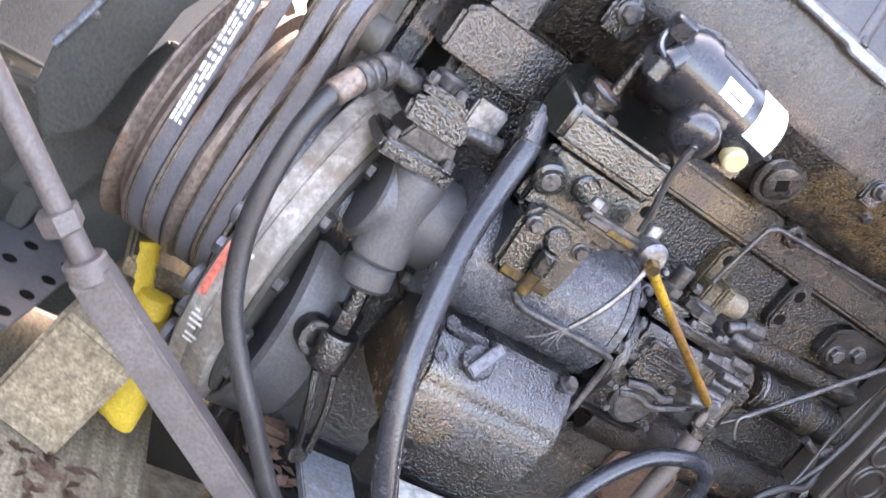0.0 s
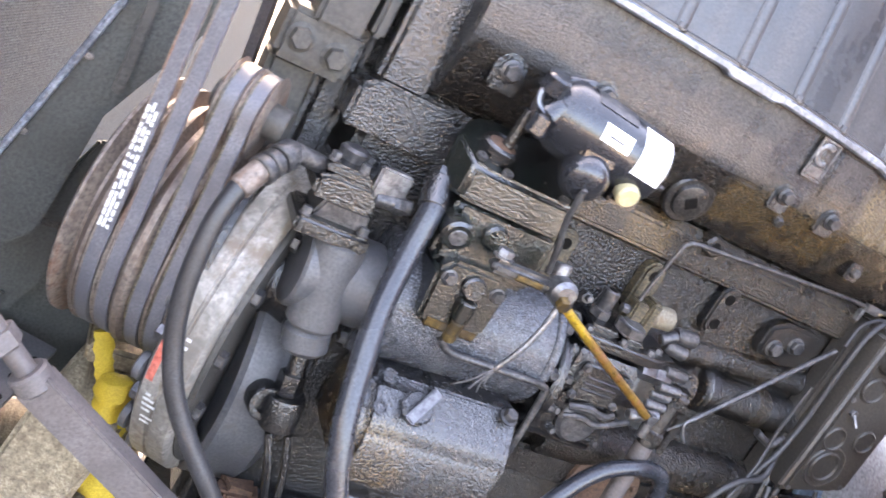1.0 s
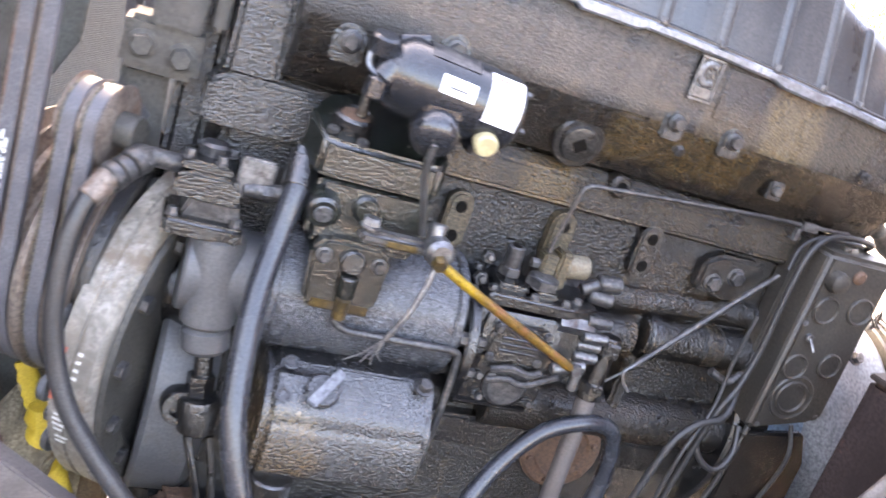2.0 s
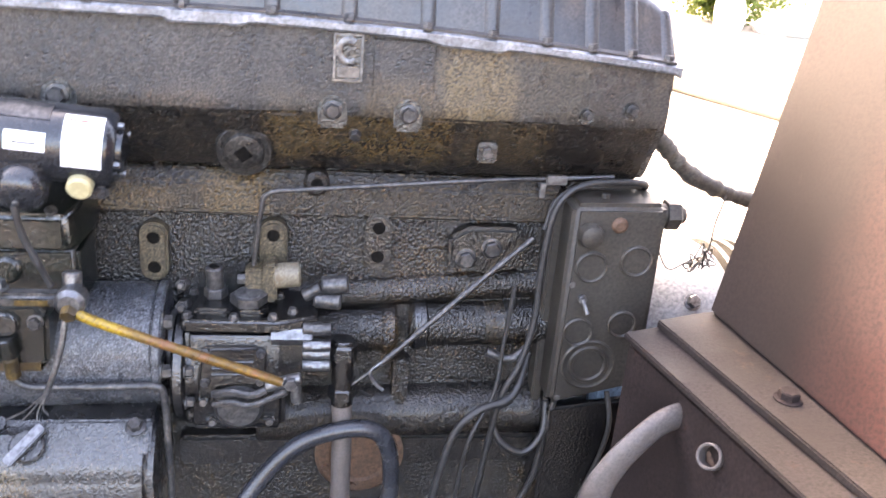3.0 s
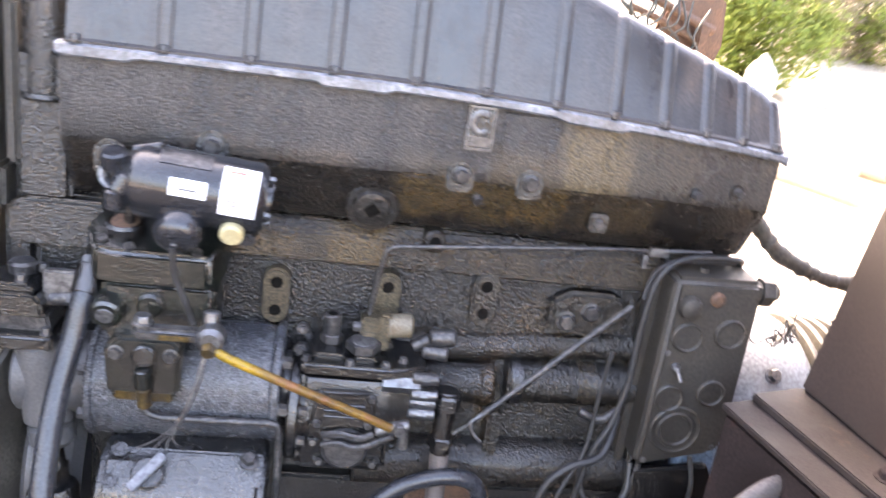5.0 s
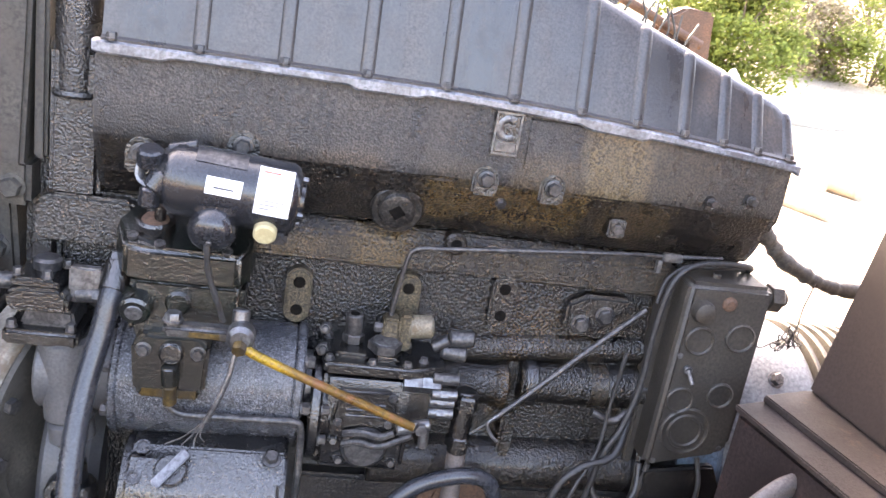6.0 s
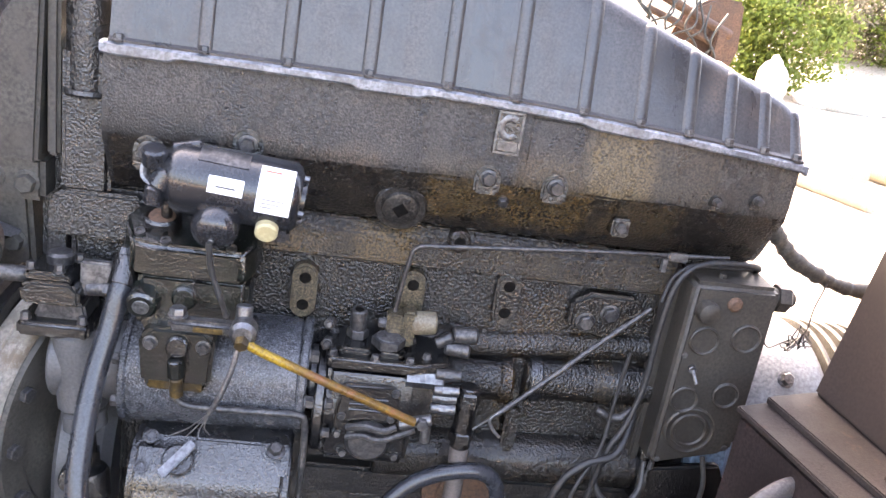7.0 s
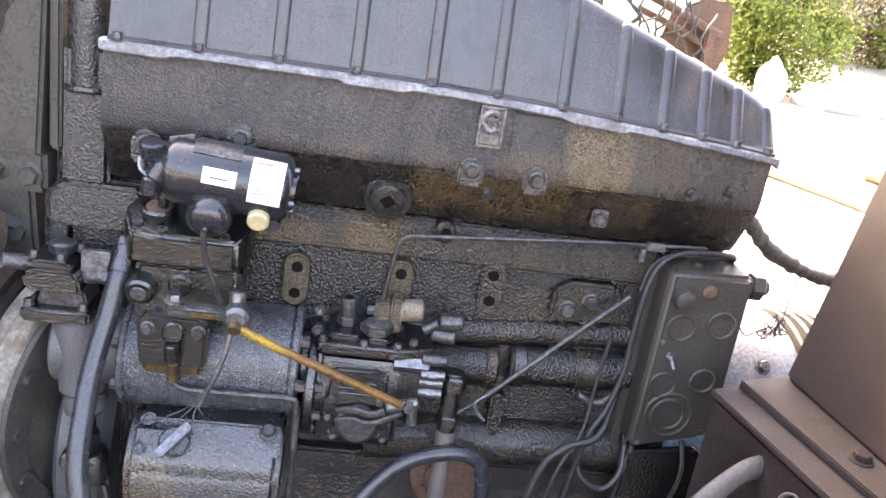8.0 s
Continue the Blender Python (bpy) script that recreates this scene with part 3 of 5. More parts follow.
# front end casting at the pulley side
fr = part("front_casting", box((-0.066, -0.012, 1.085), (0.004, 0.30, 1.300), 0.008, 3), M_CRACKLE, engine, "crackled black front casting")
part("column", rod((-0.034, 0.012, 1.238), (-0.034, 0.012, 1.56), 0.031, 0.003, 36), M_CRACKLE, fr)
part("column_collar", lathe((-0.034, 0.010, 1.230), UP, [(0, 0), (0.033, 0), (0.035, 0.004), (0.033, 0.010), (0, 0.010)], 36), M_CRACKLE, fr)
part("front_mass", box((-0.118, 0.06, 0.88), (-0.0665, 0.45, 1.46), 0.012, 3), M_CRACKLE, engine, "crackled black timing case")
part("front_shelf", prism([(-0.082, 1.018), (-0.082, 1.075), (-0.06, 1.090), (0.05, 1.090), (0.075, 1.05), (0.075, 1.018)], "y", -0.0155, 0.1, 0.006), M_CRACKLE, engine, "crackled black cast shelf")
part("front_plate", box((-0.075, 0.12, 0.42), (-0.048, 0.45, 1.03), 0.006), M_BLACK, engine)

# accessory drive: grey barrel housing with end flange and neck
acc = part("drive_housing", rod((0.058, -0.035, 0.828), (0.316, -0.035, 0.835), 0.090, 0.005, 48), M_GREY, engine, "grey painted barrel housing, dulled by oil")
part("end_flange", rod((0.312, -0.035, 0.834), (0.326, -0.035, 0.834), 0.094, 0.003, 48), M_GREY, acc)
part("front_flange", rod((0.050, -0.035, 0.828), (0.062, -0.035, 0.828), 0.093, 0.003, 48), M_GREY, acc)
part("neck", rod((-0.06, -0.035, 0.826), (0.052, -0.035, 0.827), 0.062, 0.004, 40), M_GREYM, acc)
for a in (200, 255, 150, 300):
    bolt(acc, (0.050, -0.035 + 0.080 * math.cos(radians(a)), 0.828 + 0.080 * math.sin(radians(a))), LEFT, 0.016, 0.010)
    bolt(acc, (0.326, -0.035 + 0.082 * math.cos(radians(a - 18)), 0.834 + 0.082 * math.sin(radians(a - 18))), RIGHT, 0.018, 0.014, 0.013)
part("coupling", rod((0.326, -0.035, 0.834), (0.365, -0.035, 0.834), 0.05, 0.004), M_STEEL, acc)

# lower case with lever
case = part("lower_case", bevel(prism([(-0.176, 0.600), (-0.182, 0.690), (-0.166, 0.716), (-0.130, 0.752), (-0.02, 0.756), (0.02, 0.60)], "x", 0.078, 0.316, 0.0), 0.013, 3, 25),
            M_PAN, engine, "lower case stained amber and black with oil, edge highlight painted pale")
part("case_step", prism([(-0.160, 0.722), (-0.134, 0.752), (-0.128, 0.758), (-0.07, 0.762), (-0.07, 0.72)], "x", 0.17, 0.312, 0.003), M_PAN, case)
part("lever_boss", rod((0.150, -0.128, 0.706), (0.150, -0.158, 0.738), 0.024, 0.003), M_PAN, case)
part("lever", box((-0.0075, -0.034, 0), (0.0075, 0.030, 0.012), 0.002, 2, basis((0.152, -0.160, 0.741), (0, -0.68, 0.73)) @ pose(0, 0, 0, 0, 0, -38)), M_STEEL, case, "short worn steel lever")
bolt(case, (0.292, -0.142, 0.757), (0, -0.45, 0.9), 0.018, 0.012, 0.014)
for bx, by in ((0.105, -0.125), (0.098, -0.16)):
    part("dimple", lathe((bx, by, 0.752 if by > -0.13 else 0.722), (0, -0.6, 0.8), [(0, 0), (0.011, 0), (0.011, 0.003), (0.008, 0.003), (0.007, 0.0015), (0, 0.0015)], 20), M_PAN, case)
drain = part("drain_elbow", rod((0.115, -0.165, 0.600), (0.115, -0.165, 0.575), 0.030, 0.003), M_BLACK, engine, "black drain union with hex nut")
part("union_nut", hexbolt((0.115, -0.165, 0.576), (0, 0, -1), 0.042, 0.05), M_BLACK, drain)

part("bell_housing", lathe((0.905, 0.17, 0.69), RIGHT, [(0, 0), (0.222, 0), (0.228, 0.006), (0.228, 0.070), (0.222, 0.076), (0, 0.076)], 64), M_BLACK, engine, "oily black flywheel bell housing")

part("rear_plate", prism([(0.905, 0.36), (0.905, 0.742), (1.030, 0.760), (1.060, 0.70), (1.060, 0.36)], "y", -0.078, -0.062, 0.004), M_BLACK, engine, "oily black plate under the terminal box")

# thin steel lines on the block
line = part("fuel_line", tube([(0.866, -0.026, 1.105), (0.80, -0.034, 1.104), (0.66, -0.040, 1.094), (0.52, -0.046, 1.083), (0.482, -0.047, 1.080), (0.465, -0.047, 1.073), (0.459, -0.047, 1.055), (0.450, -0.046, 0.985), (0.447, -0.046, 0.952)], 0.0037, 10, 6),
            M_BOLT, engine, "thin steel fuel line bent at a right angle")
part("wire_clip", join(rod((0.866, -0.026, 1.105), (0.975, -0.018, 1.110), 0.0035), box((0.860, -0.034, 1.078), (0.868, -0.024, 1.100), 0.001), box((0.868, -0.034, 1.098), (0.900, -0.022, 1.112), 0.002)), M_STEEL, engine, "bright cut wire clip")
unionb = part("union_block", join(box((0.437, -0.062, 0.925), (0.462, -0.034, 0.966), 0.003), box((0.462, -0.066, 0.915), (0.482, -0.03, 0.975), 0.004)), M_TAN, engine, "grimy union block")
part("cream_fitting", rod((0.476, -0.052, 0.952), (0.515, -0.050, 0.955), 0.0185, 0.003), M_DCREAM, unionb, "dusty cream coloured fitting")
bolt(unionb, (0.437, -0.048, 0.945), LEFT, 0.014, 0.012)
return_line = part("return_line", tube([(0.135, -0.141, 0.836), (0.155, -0.141, 0.822), (0.20, -0.140, 0.820), (0.29, -0.136, 0.819), (0.318, -0.132, 0.816), (0.330, -0.130, 0.800), (0.333, -0.128, 0.70), (0.333, -0.12, 0.62)], 0.0055, 10, 6),
                   M_BOLT, engine, "bent steel return line")

# ---- governor body, green under oil ----
gov = thing("fuel_governor", (0.14, -0.08, 0.85), "oily green cast governor body with bolted top", "governor")
gtop = part("top_housing", bevel(prism([(0.044, -0.075), (0.064, -0.122), (0.088, -0.128), (0.218, -0.128), (0.232, -0.105), (0.236, -0.02), (0.10, -0.015), (0.068, -0.03)], "z", 1.016, 1.062, 0.0), 0.006, 3), M_GREEN, gov)
for v in gtop.data.vertices:
    if v.co.z + 0.85 > 1.045:
        v.co.z += (v.co.y - 0.08 + 0.128) * 0.42
part("middle_housing", box((0.072, -0.118, 0.925), (0.228, -0.02, 1.018), 0.010, 3), M_GREEN, gov)
part("port", join(rod((0.084, -0.10, 0.982), (0.084, -0.140, 0.972), 0.022, 0.004), rod((0.14, -0.09, 0.985), (0.14, -0.128, 0.985), 0.018, 0.004)), M_GREEN, gov)
part("port_bore", rod((0.084, -0.138, 0.9725), (0.084, -0.1418, 0.9716), 0.012, 0.0008, 18), M_STEEL, gov)
part("lower_flange", prism([(0.088, 0.852), (0.082, 0.925), (0.100, 0.944), (0.175, 0.944), (0.190, 0.930), (0.186, 0.856), (0.17, 0.846), (0.10, 0.846)], "y", -0.142, -0.05, 0.006), M_GREEN, gov)
part("stain_pad", box((0.098, -0.1435, 0.846), (0.178, -0.139, 0.862), 0.004), M_BRASS, gov, "amber oil-stained lip")
for p in ((0.072, -0.108, 1.071), (0.110, -0.119, 1.066), (0.200, -0.119, 1.066), (0.222, -0.06, 1.090)):
    part("cap_screw", lathe(p, (0, -0.38, 0.92), [(0, 0), (0.0075, 0), (0.0075, 0.005), (0.0045, 0.005), (0.004, 0.003), (0, 0.003)], 18), M_BOLT, gov)
for p in ((0.100, -0.142, 0.920), (0.174, -0.142, 0.920)):
    bolt(gov, p, FRONT, 0.015, 0.010, 0.011)
part("round_port", rod((0.138, -0.14, 0.918), (0.138, -0.150, 0.918), 0.017, 0.003), M_BLACK, gov)
part("cap_seat", lathe((0.098, -0.085, 1.074), (0, -0.25, 0.97), [(0, 0), (0.026, 0), (0.027, 0.020), (0.023, 0.024), (0.020, 0.020), (0, 0.019)], 30), M_BLACK, gov, "oily round cap with a rusty dished top")
part("cap_dish", knobby(lathe((0.098, -0.0895, 1.0925), (0, -0.25, 0.97), [(0, 0), (0.0195, 0), (0.0185, 0.002), (0.008, 0.0035), (0, 0.004)], 24), 0.0012, 120), M_RUST, gov)
part("cap_screw_tip", rod((0.104, -0.09, 1.090), (0.104, -0.098, 1.150), 0.008, 0.001, 12), M_BLACK, gov)
part("drain_fitting", join(rod((0.138, -0.152, 0.902), (0.140, -0.150, 0.872), 0.012, 0.002, 16), hexbolt((0.139, -0.152, 0.900), (0, 0, -1), 0.020, 0.012)), M_GREEN, gov)
part("drain_plug", rod((0.140, -0.150, 0.872), (0.141, -0.145, 0.838), 0.0095, 0.003, 16), M_BRASS, gov, "amber plastic-looking brass plug")
bar = part("feed_bar", box((0.128, -0.178, 0.958), (0.222, -0.152, 0.976), 0.006, 3), M_BOLT, gov, "oily steel feed bar stained amber")
bolt(bar, (0.140, -0.165, 0.979), UP, 0.020, 0.012, 0.014, M_STEEL)
part("pad", box((0.162, -0.1793, 0.9605), (0.205, -0.176, 0.971), 0.002), M_BRASS, bar)
part("banjo", join(lathe((0.232, -0.170, 0.970), FRONT, [(0, -0.01), (0.016, -0.01), (0.019, -0.004), (0.019, 0.018), (0.013, 0.024), (0, 0.024)], 26), rod((0.229, -0.16, 0.975), (0.229, -0.155, 1.0), 0.012)), M_STEEL, bar)
bolt(bar, (0.232, -0.192, 0.962), (0, -1, -0.3), 0.018, 0.012, 0.0, M_BRASS)
part("pigtail", tube([(0.178, -0.185, 1.098), (0.182, -0.18, 1.06), (0.195, -0.175, 1.02), (0.206, -0.168, 0.985)], 0.0042, 8, 5, wobble=0.3), M_WIRE, gov, "taped cable pigtail")

# yellow brown fuel line to the pump
yl = solid("fuel_line", tube([(0.233, -0.190, 0.962), (0.262, -0.188, 0.945), (0.36, -0.172, 0.897), (0.43, -0.160, 0.864), (0.492, -0.150, 0.834)], 0.0067, 12, 5), M_YROD,
           "yellow fuel line with rust running along it", "pipe")
wirep = thing("frayed_cable", (0.22, -0.19, 0.80), "grey cut cable with bare fanned strands", "cable")
part("sheath", tube([(0.228, -0.196, 0.958), (0.222, -0.200, 0.920), (0.210, -0.200, 0.880), (0.196, -0.196, 0.845)], 0.0040, 10, 6), M_STEEL, wirep)
for dx, dy, dz in ((-0.050, -0.012, -0.030), (-0.028, -0.015, -0.028), (-0.012, -0.01, -0.032), (0.002, -0.006, -0.026)):
    part("strand", tube([(0.197, -0.196, 0.847), (0.190 + dx * 0.4, -0.197 + dy * 0.4, 0.838 + dz * 0.5), (0.196 + dx, -0.196 + dy, 0.842 + dz)], 0.0011, 5, 4), M_BOLT, wirep)

# ---- electric actuator on the governor ----
FRAME[0] = Matrix.Translation((-0.003, 0.026, -0.008))
act = thing("actuator_motor", (0.19, -0.15, 1.12), "black cylindrical electric actuator with white labels", "actuator")
A0, AX = Vector((0.112, -0.148, 1.175)), Vector((1, 0.02, -0.085)).normalized()
body = part("body", lathe(A0, AX, [(0, -0.004), (0.034, -0.004), (0.040, 0.004), (0.0485, 0.016), (0.0485, 0.020), (0.0500, 0.022), (0.0500, 0.166), (0.047, 0.174), (0.040, 0.180), (0.030, 0.180), (0.028, 0.186), (0, 0.186)], 48), M_MOTOR, act)


def wrap(name, a0, a1, h0, h1, r, material, label=""):
    """A label wrapped on the actuator's barrel."""
    bm = bmesh.new()
    fr_ = basis(A0, AX)
    inv = fr_.to_3x3().inverted()
    up, side = inv @ UP, inv @ FRONT
    ru, rs = math.atan2(up.y, up.x), None
    grid = []
    sgn = 1 if (Vector((math.cos(ru + 0.1), math.sin(ru + 0.1), 0)) - Vector((math.cos(ru), math.sin(ru), 0))).dot(side) > 0 else -1
    for i in range(13):
        a = ru + sgn * radians(a0 + (a1 - a0) * i / 12)
        grid.append([bm.verts.new((k * math.cos(a), k * math.sin(a), h)) for h, k in ((h0, r - 0.001), (h0, r), (h1, r), (h1, r - 0.001))])
    for a, b in zip(grid, grid[1:]):
        for i in range(3):
            bm.faces.new((a[i], a[i + 1], b[i + 1], b[i]))
    bm.transform(fr_)
    return part(name, bm, material, act, label)


wrap("label", 28, 105, 0.122, 0.168, 0.0508, M_WHITE, "large blank white label")
wrap("small_label", 62, 88, 0.058, 0.104, 0.0508, M_WHITE, "small white label with a printed line")
wrap("print", 76, 79, 0.068, 0.094, 0.0511, M_INK)
wrap("label_print", 36, 40, 0.128, 0.150, 0.0511, M_REDMARK)
for k in range(3):
    wrap("label_print", 82 + 6 * k, 83.5 + 6 * k, 0.128, 0.160 - 0.007 * k, 0.0511, M_BOLT)
wrap("plate", 8, 42, 0.040, 0.106, 0.0512, M_BOLT, "shiny worn nameplate")
dome = part("end_dome", lathe((0.185, -0.175, 1.128), (-0.05, -0.86, -0.5), [(0, 0), (0.031, 0), (0.032, 0.020), (0.028, 0.030), (0.018, 0.036), (0, 0.038)], 32), M_MOTOR, act)
part("dome_screw", rod((0.183, -0.2075, 1.109), (0.1828, -0.2115, 1.107), 0.004, 0.0008, 12), M_STEEL, dome)
part("yoke", box((0.160, -0.196, 1.140), (0.212, -0.165, 1.158), 0.004), M_MOTOR, act)
part("cap", rod((0.252, -0.176, 1.128), (0.252, -0.196, 1.122), 0.0155, 0.003, 24), M_CREAM, act, "cream plastic screw cap")
part("cap_base", box((0.238, -0.178, 1.104), (0.282, -0.13, 1.122), 0.004), M_MOTOR, act)
for a in (0.3, 1.9, 3.4, 5.0):
    part("end_bolt", hexbolt(A0 + AX * 0.186 + basis((0, 0, 0), AX).to_3x3() @ Vector((0.036 * math.cos(a), 0.036 * math.sin(a), -0.006)), AX, 0.008, 0.007), M_STEEL, act)
bk = part("bracket", tube([(0.110, -0.150, 1.205), (0.090, -0.165, 1.195), (0.088, -0.172, 1.175), (0.108, -0.180, 1.165)], 0.008, 8, 5, flat=0.5), M_STEEL, act, "bent steel strap bracket")
part("terminal", join(rod((0.098, -0.165, 1.190), (0.098, -0.172, 1.215), 0.017, 0.003), rod((0.118, -0.150, 1.212), (0.155, -0.150, 1.222), 0.007)), M_MOTOR, bk)
part("elbow", join(rod((0.104, -0.175, 1.160), (0.118, -0.170, 1.185), 0.017, 0.004), rod((0.102, -0.176, 1.165), (0.100, -0.176, 1.138), 0.014, 0.003)), M_MOTOR, act)

FRAME[0] = None
# ---- injection pump ----
pump = thing("injection_pump", (0.45, -0.05, 0.72), "black oily injection pump with steel unions", "fuel pump")
part("pump_body", prism([(-0.062, 0.700), (-0.094, 0.722), (-0.102, 0.775), (-0.104, 0.872), (-0.096, 0.888), (0.01, 0.888), (0.01, 0.70)], "x", 0.356, 0.496, 0.009, 3), M_BLACK, pump)
part("top_deck", prism([(0.350, -0.100), (0.356, -0.108), (0.486, -0.110), (0.540, -0.092), (0.544, 0.0), (0.350, 0.0)], "z", 0.8885, 0.907, 0.004, 3), M_BLACK, pump)
part("deck_pad", prism([(0.366, -0.088), (0.372, -0.094), (0.415, -0.094), (0.422, -0.086), (0.418, -0.030), (0.370, -0.030)], "z", 0.907, 0.918, 0.004), M_BLACK, pump)
part("deck_pad", prism([(0.428, -0.096), (0.462, -0.098), (0.472, -0.084), (0.468, -0.048), (0.434, -0.046)], "z", 0.907, 0.917, 0.004), M_BLACK, pump)
for bx, by in ((0.360, -0.096), (0.424, -0.101), (0.478, -0.100), (0.505, -0.080), (0.484, -0.030), (0.360, -0.02)):
    bolt(pump, (bx, by, 0.907), UP, 0.011, 0.008, 0.0075, M_BOLT, turn=bx * 40)
cover_p = part("side_panel", prism([(0.374, 0.812), (0.380, 0.866), (0.460, 0.868), (0.472, 0.856), (0.470, 0.806), (0.384, 0.802)], "y", -0.1125, -0.098, 0.004, 3), M_BLACK, pump, "wet black bolted side panel")
for bx, bz in ((0.384, 0.858), (0.462, 0.858), (0.384, 0.811), (0.461, 0.813)):
    bolt(cover_p, (bx, -0.1125, bz), FRONT, 0.010, 0.006, 0.007, M_BOLT, turn=bz * 30)
for i in range(3):
    part("rib", tube([(0.394, -0.1125, 0.824 + 0.010 * i), (0.425, -0.114, 0.825 + 0.010 * i), (0.452, -0.1125, 0.824 + 0.010 * i)], 0.0025, 8, 4), M_BLACK, cover_p)
part("drive_flange", lathe((0.338, -0.045, 0.805), RIGHT, [(0, 0), (0.082, 0), (0.086, 0.004), (0.086, 0.015), (0.080, 0.019), (0, 0.019)], 48), M_BLACK, pump)
part("shaft_boss", lathe((0.356, -0.045, 0.805), RIGHT, [(0, 0), (0.070, 0), (0.064, 0.018), (0, 0.018)], 40), M_BLACK, pump)
for a in (160, 200, 240, 280, 320):
    bolt(pump, (0.357, -0.045 + 0.074 * math.cos(radians(a)), 0.805 + 0.074 * math.sin(radians(a))), RIGHT, 0.014, 0.012, 0.010, M_BOLT)
for pz, pr in ((0.940, 0.011), (0.905, 0.013)):
    part("bleed_screw", join(hexbolt((0.352, -0.055, pz), (-0.2, -1, 0.2), pr * 1.5, 0.014), rod((0.352, -0.05, pz), (0.349, -0.078, pz + 0.005), pr * 0.5)), M_BOLT, pump)
part("hydraulic_head", box((0.478, -0.100, 0.805), (0.532, -0.01, 0.892), 0.008, 3), M_BLACK, pump)
part("bright_hex", join(hexbolt((0.478, -0.096, 0.880), RIGHT, 0.026, 0.028), hexbolt((0.506, -0.096, 0.880), RIGHT, 0.026, 0.028)), M_STEEL, pump)
for py, pz in ((-0.100, 0.892), (-0.105, 0.868), (-0.095, 0.850), (-0.098, 0.832)):
    un = part("outlet_union", join(rod((0.520, py, pz), (0.560, py, pz), 0.009, 0.001, 14), hexbolt((0.536, py, pz), RIGHT, 0.017, 0.012)), M_STEEL if pz < 0.88 else M_BOLT, pump)
for p, q, r in (((0.395, -0.050, 0.915), (0.393, -0.052, 0.965), 0.013), ((0.443, -0.070, 0.915), (0.443, -0.072, 0.935), 0.020)):
    un = part("top_union", rod(p, q, r, 0.002, 20), M_STEEL if r > 0.015 else M_BOLT, pump)
    part("collar", hexbolt(Vector(p) + Vector((0, 0, 0.006)), UP, r * 2.3, 0.012), M_BOLT, un)
part("union_bore", rod((0.393, -0.052, 0.9648), (0.393, -0.052, 0.9662), 0.0075, 0.0004, 16), M_HOLE, pump)
part("solenoid", join(rod((0.545, -0.045, 0.935), (0.585, -0.045, 0.938), 0.014, 0.003), rod((0.535, -0.05, 0.915), (0.575, -0.055, 0.913), 0.012, 0.003), rod((0.52, -0.05, 0.92), (0.545, -0.05, 0.935), 0.010)), M_BOLT, pump)
part("side_cover", join(rod((0.43, -0.085, 0.765), (0.43, -0.110, 0.765), 0.036, 0.006), tube([(0.395, -0.11, 0.79), (0.42, -0.120, 0.80), (0.45, -0.120, 0.795), (0.47, -0.115, 0.80)], 0.006, 8, 5), tube([(0.395, -0.11, 0.772), (0.42, -0.118, 0.782), (0.45, -0.120, 0.778), (0.50, -0.118, 0.80)], 0.005, 8, 5)), M_BOLT, pump, "ribbed oily throttle cover")
part("throttle_link", join(rod((0.470, -0.14, 0.822), (0.520, -0.14, 0.835), 0.009), hexbolt((0.505, -0.140, 0.83), FRONT, 0.018, 0.014), rod((0.512, -0.14, 0.83), (0.514, -0.14, 0.795), 0.008)), M_STEEL, pump, "steel throttle link joint")
for bx, bz in ((0.380, 0.776), (0.392, 0.742), (0.474, 0.742), (0.486, 0.790)):
    part("casting_lug", knobby(box((bx - 0.013, -0.108, bz - 0.007), (bx + 0.013, -0.090, bz + 0.006), 0.005, 3), 0.0015, 70), M_BLACK, pump)
    bolt(pump, (bx, -0.108, bz), (0.1, -1, 0.2), 0.010, 0.006, 0.0, M_BOLT, turn=bx * 25)

# ---- terminal box at the rear of the engine ----
tb = thing("terminal_box", (0.97, -0.04, 0.75), "dusty dark steel terminal box with round knockouts", "electrical box")
case_ = part("case", bevel(prism([(0.900, 0.752), (0.900, 1.086), (1.042, 1.090), (1.044, 0.800), (1.03, 0.785)], "y", -0.085, 0.008, 0.0), 0.010, 3), M_BOX, tb)
part("side_lip", prism([(0.890, 0.70), (0.886, 1.066), (0.900, 1.086), (0.905, 1.08), (0.905, 0.72)], "y", -0.03, 0.006, 0.003), M_BOX, tb)
for cx, cz, r in ((0.937, 0.991, 0.025), (1.004, 1.002, 0.025), (0.931, 0.884, 0.024), (0.998, 0.898, 0.023)):
    part("knockout", lathe((cx, -0.084, cz), FRONT, [(0, 0), (r, 0), (r, 0.004), (r - 0.0025, 0.006), (r - 0.005, 0.004), (r - 0.005, 0.0025), (0, 0.0025)], 32), M_BOX, tb)
part("large_knockout", lathe((0.955, -0.084, 0.828), FRONT, [(0, 0), (0.043, 0), (0.043, 0.003), (0.040, 0.005), (0.037, 0.003), (0.032, 0.003), (0.030, 0.006), (0.026, 0.006), (0.024, 0.0025), (0, 0.0025)], 40), M_BOX, tb)
part("push_button", lathe((0.927, -0.084, 1.043), FRONT, [(0, 0), (0.018, 0), (0.019, 0.008), (0.016, 0.018), (0.008, 0.021), (0, 0.021)], 24), M_BOX, tb)
part("small_screw", lathe((0.970, -0.084, 1.058), FRONT, [(0, 0), (0.012, 0), (0.012, 0.004), (0.007, 0.008), (0, 0.008)], 20), M_RUST, tb)
part("toggle", join(rod((0.930, -0.084, 0.940), (0.930, -0.092, 0.940), 0.007, 0.001, 14), rod((0.930, -0.090, 0.940), (0.936, -0.104, 0.922), 0.003, 0.0005, 8)), M_STEEL, tb)
